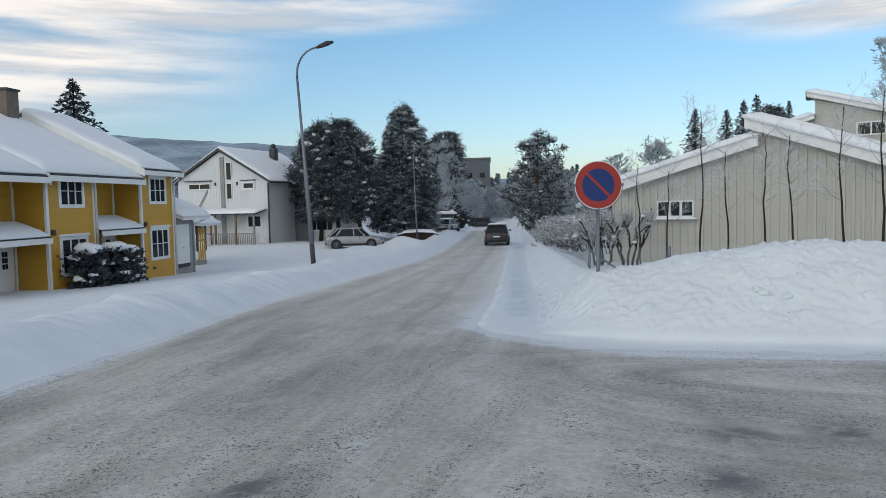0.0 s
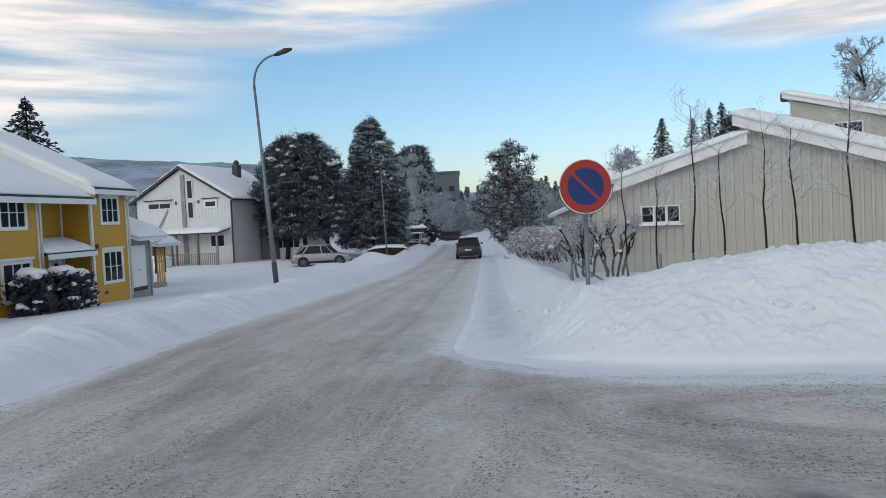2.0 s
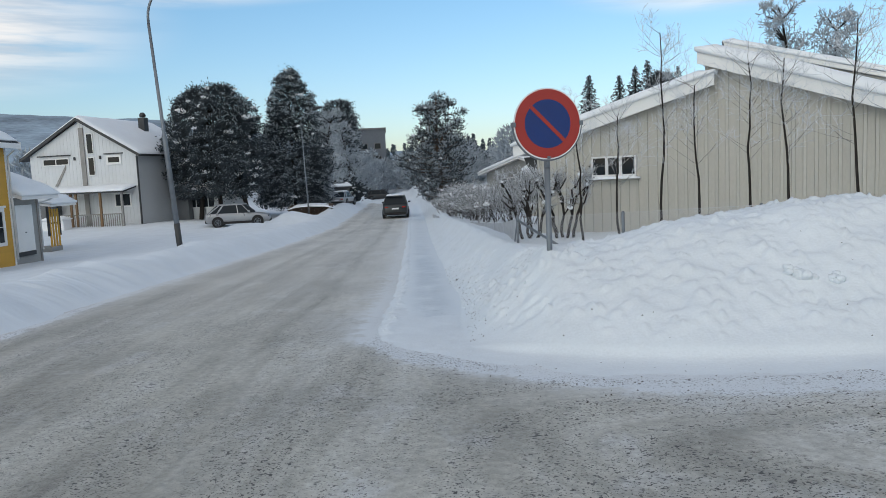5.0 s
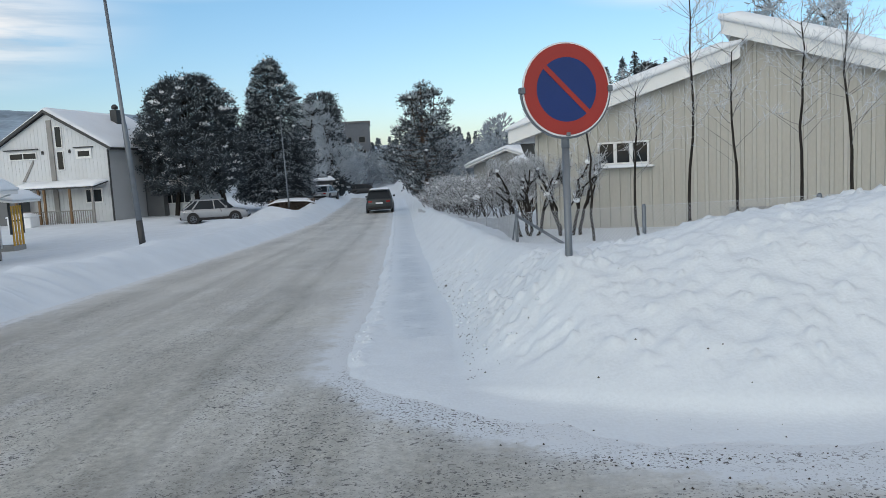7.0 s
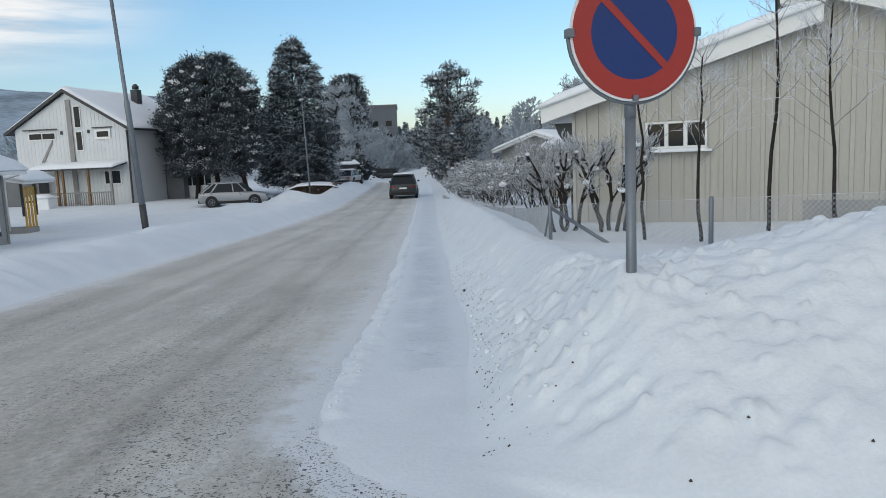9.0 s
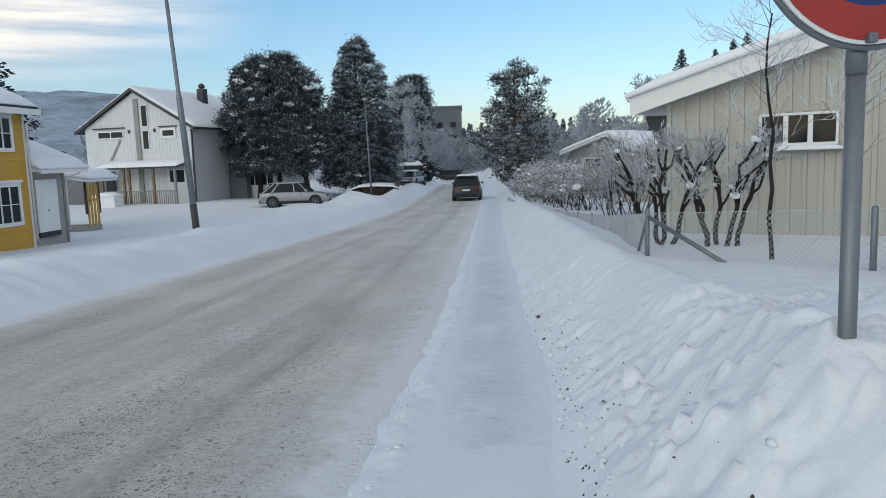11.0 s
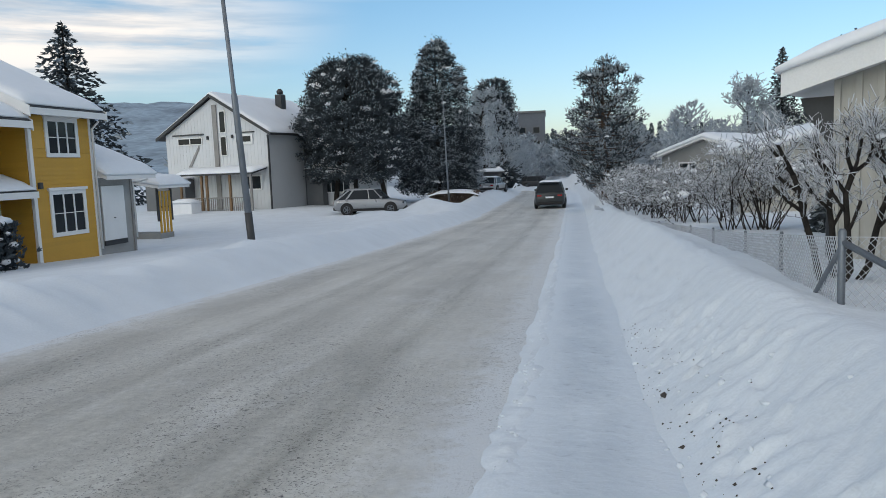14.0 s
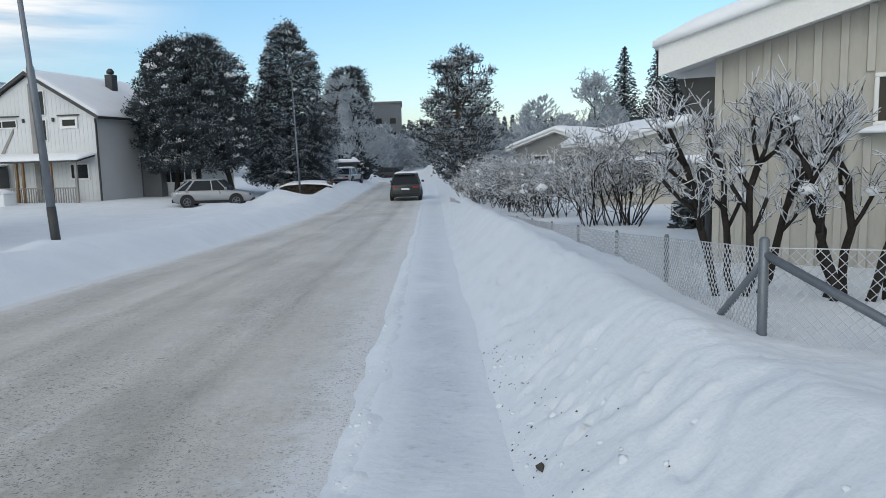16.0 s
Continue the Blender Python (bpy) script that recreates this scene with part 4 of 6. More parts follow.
smooth(part("downpipe", tube([(-0.30, 0.15, 2.0), (-0.24, 0.15, 1.8), (-0.06, 0.14, 1.65), (-0.06, 0.14, -0.2)], [0.04] * 4, 8), M_DARK, big, "dark downpipe"))
win = window(big, 1.22, 2.16, 1.53, 1.95, -0.03, 0.035, 3, 1)
smooth(part("snowy_sill", snow_slab([(1.12, 1.47), (2.24, 1.47)], -0.20, 0.0, 0.09, seed=8, step=0.12), M_ROOFSNOW, win, "sill heaped with snow"))
part("plinth", box(3.5, 9.4, -0.04, 0.0, 0.0, 0.70), M_GREYWALL, big, "grey wall foot")
x = 0.02
BATTEN = {}
while x < 9.4:
    top = np.interp(x, [0, 3.63, 3.64, 9.6], [2.16, 3.2, 3.55, 1.45])
    lows = [(-0.2, top)]
    if 1.16 < x < 2.2:
        lows = [(-0.2, 1.44), (1.97, top)]
    for z0, z1 in lows:
        key = round(z1 - z0, 2)
        if key not in BATTEN:
            me = bpy.data.meshes.new("batten")
            w, d, hh = 0.034, 0.028, key
            me.from_pydata([(-w, 0, 0), (w, 0, 0), (w, 0, hh), (-w, 0, hh), (-w + 0.006, -d, 0), (w - 0.006, -d, 0), (w - 0.006, -d, hh), (-w + 0.006, -d, hh)], [], [(4, 5, 6, 7), (0, 4, 7, 3), (1, 2, 6, 5), (3, 7, 6, 2)])
            me.materials.append(M_CREAM)
            BATTEN[key] = me
        ob = new("batten", BATTEN[key])
        ob.parent = wall_big
        ob.location = (x, -0.003, z0)
    x += 0.195

# the wing behind it, higher up the slope
wing = thing("cream_wing", pose(12.79, 33.0, 0, 0, 0, -27.4), "cream house wing with two stepped snowy roofs and dark windows", "house")
part("wall", prism([(0, -0.5), (7.2, -0.5), (7.2, 4.03), (0, 6.26)], 0, 6.0), M_CREAM, wing)
part("low_wall", prism([(-5.6, -0.5), (-0.02, -0.5), (-0.02, 5.35), (-5.6, 3.75)], 0.02, 6.0), M_CREAM, wing)
for nm, a, b, cov in (("low_roof", (-6.0, 3.66), (0.0, 5.38), 0.22), ("high_roof", (-0.3, 6.38), (7.6, 3.93), 0.26)):
    (a0, z0), (a1, z1) = a, b
    rf = part(nm, prism([(a0, z0), (a1, z1), (a1, z1 + 0.18), (a0, z0 + 0.18)], -0.35, 6.4), M_TRIM, wing)
    smooth(part("snow_cover", snow_slab([(a0 - 0.05, z0 + 0.19), (a1 + 0.05, z1 + 0.19)], -0.40, 6.4, cov, seed=5), M_ROOFSNOW, rf))
cl = part("clerestory", box(-0.06, -0.02, 0.3, 5.8, 5.55, 6.2), M_TRIM, wing, "narrow dark window band under the upper roof")
for k in range(4):
    part("pane", box(-0.075, -0.065, 0.4 + k * 1.35, 1.6 + k * 1.35, 5.62, 6.12), M_GLASS, cl)
window(wing, 1.62, 2.75, 4.52, 5.12, -0.03, 0.06, 2, 1)
window(wing, 4.0, 5.1, 3.6, 4.2, -0.03, 0.06, 2, 1)
part("vent_cap", box(-0.45, -0.15, 0.3, 0.7, 6.3, 6.75, 0.03), M_DARK, wing, "dark roof vent")

# ---- yellow terrace ----
YH = pose(-18.67, 31.3, 0, 0, 0, 90)


def terrace(s0, dz, chimney, label, r1=6.5, rz=-0.27):
    ob = thing("terraced_house", YH @ pose(s0, 0, dz), label, "house", "yellow terraced houses")
    L, B = -3.62, 3.1
    part("bay_wall", box(0.02, B - 0.02, 0.0, 1.6, -2.0, 3.72), M_YELLOW, ob)
    w = part("main_wall", prism([(1.4, -2.0), (11, -2.0), (11, 3.8), (5.7, 6.5), (1.4, 4.35)], L, B - 0.03, "x"), M_YELLOW, ob)
    wu, wl_ = (0.74, 2.4, 2.28, 3.68), (0.68, 2.52, -0.52, 1.12)
    front = part("bay_front", box(0.02, B - 0.02, -0.012, 0.0, -2.0, 3.72), M_YELLOW, ob)
    clapboards(front, 0.12, B - 0.1, -1.6, 3.72, -0.012, M_YELLOW, 0.155, [wu, wl_])
    part("bay_side", prism([(0.0, -2.0), (1.4, -2.0), (1.4, 4.58 + rz), (0.0, 3.92 + rz)], 0.0, 0.02, "x"), M_YELLOW, ob)
    side2 = part("bay_side_boards", box(-1.4, -0.1, -0.004, 0.0, -2.0, 3.9 + rz), M_YELLOW, ob)
    side2.matrix_basis = pose(0, 0, 0, 0, 0, -90)
    clapboards(side2, -1.4, -0.1, -1.6, 3.9 + rz, -0.004, M_YELLOW, 0.155)
    rec = part("recess_front", box(L, 0.0, 1.388, 1.4, -2.0, 4.2), M_YELLOW, ob)
    door_gap = (-1.25, -0.2, -1.5, 1.0)
    rw = (-2.9, -2.0, 2.3, 3.4)
    clapboards(rec, L, -0.02, -1.6, 4.1, 1.388, M_YELLOW, 0.155, [door_gap, rw])
    for x0, x1, y0, y1, z1 in ((-0.03, 0.12, -0.05, 0.06, 3.74), (B - 0.10, B + 0.02, -0.05, 0.06, 3.74), (-0.14, -0.02, 1.33, 1.39, 4.1)):
        part("corner_board", box(x0, x1, y0, y1, -1.7, z1), M_TRIM, ob, "white corner board")
    for (x0, x1, z0, z1) in (wu, wl_):
        wv = window(ob, x0, x1, z0, z1, -0.03, 0.15, 3, 2, posts=[x0 + 0.15 + (x1 - x0 - 0.3) * q for q in (0.34, 0.68)])
        part("drip_cap", box(x0 - 0.06, x1 + 0.06, -0.13, 0.0, z1, z1 + 0.10), M_TRIM, wv)
    window(ob, *rw, 1.37, 0.1, 1, 1)
    # front door
    dr = part("front_door", box(-1.22, -0.22, 1.33, 1.38, -1.5, 0.95), M_TRIM, ob, "white front door with small arched panes")
    for k in range(3):
        part("door_pane", box(-0.86, -0.72, 1.322, 1.329, -0.05 + k * 0.24, 0.15 + k * 0.24), M_GLASS, dr)
        part("door_pane", box(-0.70, -0.56, 1.322, 1.329, -0.05 + k * 0.24, 0.15 + k * 0.24), M_GLASS, dr)
    # canopy over the entrance
    can = part("canopy", prism([(-0.25, 1.02), (1.35, 1.62), (1.35, 1.74), (-0.25, 1.14)], L, -0.06, "x"), M_BLACK, ob, "dark ribbed canopy over the door")
    part("canopy_fascia", box(L, -0.06, -0.29, -0.25, 0.90, 1.12), M_TRIM, can)
    smooth(part("canopy_snow", snow_slab([(-0.2, 1.17), (1.36, 1.76)], L + 0.05, -0.1, 0.2, "x", 6), M_ROOFSNOW, can))
    # roof over the bay and the next entrance
    r0 = -0.38
    up = lambda prof: [(a, z + rz) for a, z in prof]
    rf = part("roof", prism(up([(-0.5, 3.72), (5.7, 6.66), (11.6, 3.76), (11.6, 3.89), (5.7, 6.81), (-0.5, 3.87)]), r0, r1, "x"), M_BLACK, ob, "dark roof under snow")
    part("gutter_board", box(r0, r1, -0.56, -0.5, 3.60 + rz, 3.83 + rz), M_TRIM, rf, "white fascia and gutter")
    for xv in (r0 - 0.035, r1):
        part("barge_board", prism(up([(-0.55, 3.52), (5.7, 6.48), (5.7, 6.84), (-0.55, 3.88)]), xv, xv + 0.035, "x"), M_TRIM, rf, "white barge board")
    part("soffit", prism(up([(-0.5, 3.60), (1.5, 4.55), (1.5, 4.60), (-0.5, 3.66)]), r0, r1, "x"), M_DARKBOARD, rf)
    smooth(part("snow_cover", snow_slab(up([(-0.40, 3.93), (5.7, 6.83), (11.6, 3.9)]), r0 - 0.02, r1 + 0.02, 0.24, "x", 9), M_ROOFSNOW, rf, "thick rounded snow cover"))
    part("gable_wall", prism(up([(0.0, 3.4), (1.4, 3.4), (11, 3.8), (5.7, 6.6), (0.0, 3.9)]), r0 + 0.3, r0 + 0.4, "x"), M_YELLOW, ob)
    smooth(part("downpipe", tube([(B - 0.02, -0.45, 3.6), (B + 0.02, -0.12, 3.35), (B + 0.02, -0.12, -1.2)], [0.045] * 3, 8), M_TRIM, ob, "white downpipe"))
    part("house_lamp", box(0.2, 0.36, -0.14, -0.03, 1.2, 1.42, 0.02), M_DARK, ob, "dark wall lamp")
    if chimney:
        ch = part("chimney", box(-1.9, -1.1, 5.3, 6.1, 6.3, 7.75), M_BRICK, ob, "brown brick chimney")
        part("chimney_cap", box(-1.97, -1.03, 5.23, 6.17, 7.75, 7.85), M_DARK, ch)
    return ob


terrace(0.0, 0.0, True, "yellow boarded terraced house with white trim and snowy roof", 3.45, 0.08)
terrace(-6.85, -0.12, False, "yellow boarded terraced house with shrubs before its bay")
terrace(-13.7, -0.2, False, "yellow boarded terraced house beside its twin, snowy roof")

# garage at the end of the terrace
gar = thing("garage", YH @ pose(3.25, 0.0, 0), "low grey garage with white door and thick snowy roof", "garage")
part("wall", box(0.05, 2.3, 0.15, 6.0, -2.0, 1.5), M_GREYWALL, gar)
dr = part("garage_door", box(0.35, 1.72, 0.08, 0.14, -0.95, 1.18, 0.01), M_TRIM, gar, "white up-and-over garage door")
part("door_seal", box(0.35, 1.72, 0.07, 0.13, -1.15, -0.96), M_BLACK, dr)
part("door_handle", box(0.98, 1.06, 0.05, 0.08, -0.1, -0.06), M_DARK, dr)
rf = part("roof", prism([(-0.5, 1.42), (4.5, 3.5), (4.5, 3.65), (-0.5, 1.57)], -0.05, 3.1, "x"), M_TRIM, gar)
smooth(part("snow_cover", snow_slab([(-0.52, 1.58), (4.5, 3.66)], -0.08, 3.2, 0.34, "x", 12), M_ROOFSNOW, rf))
smooth(part("downpipe", tube([(2.7, -0.4, 1.4), (2.36, 0.08, 1.2), (2.36, 0.08, -1.0)], [0.04] * 3, 8), M_TRIM, gar))
part("corner_board", box(2.2, 2.32, 0.1, 0.2, -1.6, 1.45), M_GREYWOOD, gar)

# small porch beyond the garage
por = thing("porch", pose(-21.4, 42.6, 0, 0, 0, 88), "small porch with yellow slats under heavy snow", "porch")
part("deck", box(0, 1.1, 0, 2.5, -1.9, -1.35), M_GREYWALL, por)
part("back_wall", box(0, 1.1, 2.3, 2.5, -1.35, 1.2), M_DARKBOARD, por)
for i in range(4):
    part("slat", box(0.06 + i * 0.27, 0.19 + i * 0.27, 0.0, 0.05, -1.35, 0.75), M_YELLOW, por)
part("rail", box(0, 1.1, 0.05, 0.09, -0.1, 0.0), M_DARK, por)
for xx in (0.0, 1.1):
    part("post", box(xx - 0.05, xx + 0.05, 0, 0.1, -0.75, 1.0), M_DARK, por)
rf = part("roof", prism([(-0.7, 0.9), (3.0, 1.5), (3.0, 1.62), (-0.7, 1.02)], -0.9, 1.7, "x"), M_TRIM, por)
smooth(part("snow_cover", snow_slab([(-0.75, 1.03), (3.0, 1.63)], -0.9, 1.75, 0.38, "x", 14), M_ROOFSNOW, rf))

# ---- white house ----
wh = thing("white_house", pose(-26.6, 57.8, 0, 0, 0, -11), "white boarded two-storey house with snowy gable roof and porch", "house")
body = part("wall", prism([(-4.45, -2.0), (4.55, -2.0), (4.55, 4.25), (0, 6.85), (-4.45, 4.4)], 0, 9.5), M_WHITE, wh)
part("grey_side_panel", box(4.55, 4.6, 0.0, 4.2, -1.5, 4.1), material("pale_grey_boards", (0.40, 0.41, 0.42), 0.6, 0.06, 0.6, 25.0, 0.08), wh, "pale grey side boards")
part("dark_side_panel", box(4.55, 4.6, 4.2, 9.4, -1.5, 4.1), M_DARKBOARD, wh, "dark grey side boards")
for i in range(30):
    a = -4.4 + i * 0.30
    top = np.interp(a, [-4.45, 0, 4.55], [4.3, 6.75, 4.15])
    part("board", box(a, a + 0.285, -0.014, 0.0, -1.4, top), M_WHITE, body)
rf = part("roof", prism([(-5.1, 4.05), (0, 6.92), (5.0, 4.02), (5.0, 4.17), (0, 7.08), (-5.1, 4.2)], -0.3, 10.0), M_BLACK, wh, "dark roof edge under snow")
smooth(part("snow_cover", snow_slab([(-5.1, 4.21), (0, 7.09), (5.0, 4.18)], -0.27, 10.0, 0.2, seed=15), M_ROOFSNOW, rf))
for a, b in (((-5.12, 4.0), (0, 6.88)), ((0, 6.88), (5.02, 3.97))):
    part("barge_board", prism([a, b, (b[0], b[1] + 0.22), (a[0], a[1] + 0.22)], -0.34, -0.3), M_DARK, rf, "dark barge board")
part("timber_pillar", box(-0.02, 0.36, -0.10, -0.03, -1.2, 6.35), M_GREYWOOD, wh, "grey timber pillar")
for x0, x1, z0, z1 in ((0.55, 1.12, 4.35, 5.9), (0.55, 1.12, 2.75, 4.12)):
    window(wh, x0, x1, z0, z1, -0.05, 0.06, 1, 1)
window(wh, -3.3, -1.05, 3.62, 4.15, -0.05, 0.07, 2, 1)
part("window_hood", box(-3.7, -0.9, -0.16, -0.02, 4.32, 4.4), M_DARK, wh)
window(wh, 2.1, 3.35, 3.5, 4.2, -0.05, 0.16, 1, 1)
part("window_hood", box(1.95, 3.5, -0.14, -0.02, 4.28, 4.35), M_DARK, wh)
part("wall_lamp", box(-0.62, -0.48, -0.14, -0.03, 3.95, 4.2, 0.02), M_DARK, wh)
part("wall_lamp", box(1.55, 1.69, -0.14, -0.03, 3.95, 4.2, 0.02), M_DARK, wh)
part("brace", prism([(-2.45, 2.05), (-2.2, 2.05), (-1.38, 3.35), (-1.38, 3.62)], -0.07, -0.028), M_GREYWOOD, wh, "slanting grey brace")
smooth(part("downpipe", tube([(4.85, -0.4, 4.0), (4.66, -0.1, 3.7), (4.64, -0.1, -1.2), (4.9, -0.3, -1.3)], [0.07] * 4, 8), M_DARK, wh, "dark downpipe"))
por2 = part("porch_roof", prism([(-1.7, 1.42), (0, 1.75), (0, 1.85), (-1.7, 1.52)], -2.1, 4.35, "x"), M_DARK, wh)
smooth(part("porch_snow", snow_slab([(-1.75, 1.53), (0, 1.86)], -2.15, 4.4, 0.22, "x", 17), M_ROOFSNOW, por2))
for xx in (-1.95, -0.1, 0.35, 2.35, 4.1):
    part("porch_post", box(xx - 0.07, xx + 0.07, -1.6, -1.46, -1.4, 1.45), M_WOOD if xx < 3 else M_GREYWOOD, wh)
part("porch_rail", box(-1.9, 4.1, -1.56, -1.5, -0.18, -0.1), M_GREYWOOD, wh)
for i in range(34):
    part("baluster", box(-1.85 + i * 0.175, -1.80 + i * 0.175, -1.55, -1.51, -1.3, -0.18), M_GREYWOOD, wh)
part("porch_deck", box(-2.1, 4.3, -1.65, 0, -2.0, -1.15), M_GREYWALL, wh)
window(wh, 2.5, 3.9, 0.3, 1.35, -0.05, 0.1, 1, 1)
part("lean_to", box(-5.8, -2.1, -1.0, 0.2, -1.6, 1.15), M_DARKBOARD, wh, "dark lattice lean-to under snow")
smooth(part("lean_to_snow", snow_slab([(-1.1, 1.16), (0.2, 1.3)], -5.9, -2.1, 0.16, "x", 18), M_ROOFSNOW, wh))
ch = part("chimney", box(1.2, 1.75, 5.8, 6.4, 5.2, 7.4), M_DARK, wh, "dark chimney with a round cowl")
smooth(part("cowl", tube([(1.5, 6.05, 7.45), (1.5, 6.05, 7.65), (1.5, 6.05, 7.82)], [0.24, 0.26, 0.12], 10), M_DARK, ch))
ext = part("side_extension", box(4.6, 8.6, 5.0, 9.5, -2.0, 1.5), M_WHITE, wh)
part("side_porch", box(4.62, 6.0, 4.3, 4.98, -1.9, 1.55), M_DARKBOARD, wh, "dark boarded side entrance")
smooth(part("side_porch_snow", snow_slab([(4.6, 1.62), (6.2, 1.62)], 4.1, 5.0, 0.18, seed=22), M_ROOFSNOW, wh))
smooth(part("extension_snow", snow_slab([(4.5, 1.9), (8.8, 1.5)], 4.8, 9.6, 0.2, seed=19), M_ROOFSNOW, wh))
part("extension_roof", prism([(4.5, 1.75), (8.8, 1.35), (8.8, 1.52), (4.5, 1.92)], 4.8, 9.6), M_TRIM, wh)
window(wh, 5.2, 8.0, -0.2, 1.1, 4.95, 0.08, 5, 1)
snowbox = thing("snow_covered_box", pose(-27.3, 54.6, gz(-27.3, 54.6)), "white box buried under a cap of snow", "box")
part("box", box(-0.8, 0.8, -0.6, 0.6, -0.2, 0.7, 0.06), M_WHITERIM, snowbox)
smooth(part("snow_cap", snow_slab([(-0.85, 0.7), (0.85, 0.7)], -0.65, 0.65, 0.25, seed=20), M_ROOFSNOW, snowbox))

# ---- road sign ----
SX, SY, SZ = 1.60, 9.95, 2.25
sign = thing("no_parking_sign", pose(SX, SY, 0.35, 0, 0, 12), "round blue no-parking sign with red rim on a steel post", "road sign")


def disc(r0, r1, y, thick=0.004, n=64):
    bm = bmesh.new()
    rings = []
    for r, yy in ((r0, y), (r1, y), (r1, y + thick), (r0, y + thick)):
        rings.append([bm.verts.new((r * math.cos(a), yy, r * math.sin(a))) for a in [2 * math.pi * k / n for k in range(n)]])
    if r0 < 1e-4:
        bm.free()
        bm = bmesh.new()
        lo = [bm.verts.new((r1 * math.cos(a), y, r1 * math.sin(a))) for a in [2 * math.pi * k / n for k in range(n)]]
        hi = [bm.verts.new((q.co.x, y + thick, q.co.z)) for q in lo]
        bm.faces.new(lo)
        bm.faces.new(hi[::-1])
        for k in range(n):
            bm.faces.new((lo[k], hi[k], hi[(k + 1) % n], lo[(k + 1) % n]))
    else:
        for i in range(4):
            a, b = rings[i], rings[(i + 1) % 4]
            for k in range(n):
                bm.faces.new((a[k], a[(k + 1) % n], b[(k + 1) % n], b[k]))
    bmesh.ops.recalc_face_normals(bm, faces=bm.faces)
    return bm


R = 0.385
c = SZ - 0.35
plate = part("plate", disc(0, R, -0.062, 0.012), M_WHITERIM, sign, "white rim and back plate")
plate.location.z = c
ring = part("red_ring", disc(0.262, R - 0.014, -0.0664), M_RED, sign, "red ring")
ring.location.z = c
blue = part("blue_field", disc(0, 0.263, -0.0656), M_BLUE, sign, "dark blue field")
blue.location.z = c
bar = part("red_slash", box(-0.27, 0.27, -0.0688, -0.0656, -0.021, 0.021), M_RED, sign, "red slanting bar")
bar.matrix_basis = pose(0, 0, c, 0, 45, 0)
hoop = bmesh.new()
tube([((R + 0.008) * math.cos(a), -0.045, (R + 0.008) * math.sin(a)) for a in [math.pi * (1 + k / 30) for k in range(31)]], [0.011] * 31, 6, hoop)
hp = part("hoop", hoop, M_STEEL, sign, "grey steel hoop under the plate")
hp.location.z = c
for sx in (-1, 1):
    part("clamp", box(sx * R - 0.022, sx * R + 0.022, -0.08, -0.02, c - 0.025, c + 0.025, 0.006), M_STEEL, sign)
part("clamp", box(-0.016, 0.016, -0.085, -0.02, c - R + 0.004, c - R + 0.036, 0.005), M_STEEL, sign)
smooth(part("post", tube([(0, 0, -0.6), (0, 0, c - R + 0.0)], [0.031, 0.031], 16), M_STEEL, sign, "galvanised steel post"))
smooth(part("collar", tube([(0, 0, c - R - 0.09), (0, 0, c - R + 0.03)], [0.034, 0.034], 16), M_STEEL, sign))

# ---- street lamps ----


def street_lamp(x, y, zb, tilt, h, arm, label, r=0.085):
    ob = thing("street_lamp", pose(x, y, zb - 0.3, 0, tilt, 0), label, "street lamp", "street lamps")
    smooth(part("pole", tube([(0, 0, 0), (0, 0, h * 0.45), (0, 0, h * 0.46), (0, 0, h * 0.86)], [r, r * 0.85, r * 0.62, r * 0.5], 10), M_STEEL, ob, "steel pole"))
    smooth(part("foot_sleeve", tube([(0, 0, 0), (0, 0, 1.15)], [r * 1.06, r * 1.04], 10), M_DARK, ob, "dark sleeve at the foot"))
    pts = [(arm * (1 - math.cos(q)) ** 1.15, 0, h * 0.86 + h * 0.13 * math.sin(q)) for q in [k * math.pi / 2 / 9 for k in range(10)]]
    smooth(part("arm", tube(pts, [r * 0.5 - 0.0012 * k for k in range(10)], 8), M_STEEL, ob))
    e = pts[-1]
    hd = bmesh.new()
    tube([(e[0] - 0.1, 0, e[2] - 0.02), (e[0] + 0.05, 0, e[2] + 0.02), (e[0] + 0.35, 0, e[2] + 0.10), (e[0] + 0.62, 0, e[2] + 0.14)], [0.05, 0.09, 0.11, 0.05], 8, hd)
    bmesh.ops.scale(hd, vec=(1, 1.3, 1), verts=hd.verts)
    smooth(part("lamp_head", hd, M_DARK, ob, "dark flat lamp head"))
    return ob


street_lamp(-8.9, 27.75, -0.43, -3.2, 9.35, 1.05, "tall grey steel street lamp leaning over a snowy verge", 0.10)
street_lamp(-9.2, 55.0, -1.0, -1.5, 8.0, 1.0, "grey steel street lamp before tall evergreens", 0.06)
street_lamp(-13.2, 98.0, -1.4, 0, 8.0, 1.0, "far grey steel street lamp beside the road", 0.06)


# ---- chain-link fence ----
def post_at(fence, x, y, z0, z1, r=0.03):
    smooth(part("post", tube([(x, y, z0), (x, y, z1), (x, y, z1 + 0.015)], [r, r, r * 0.6], 10), M_STEEL, fence))


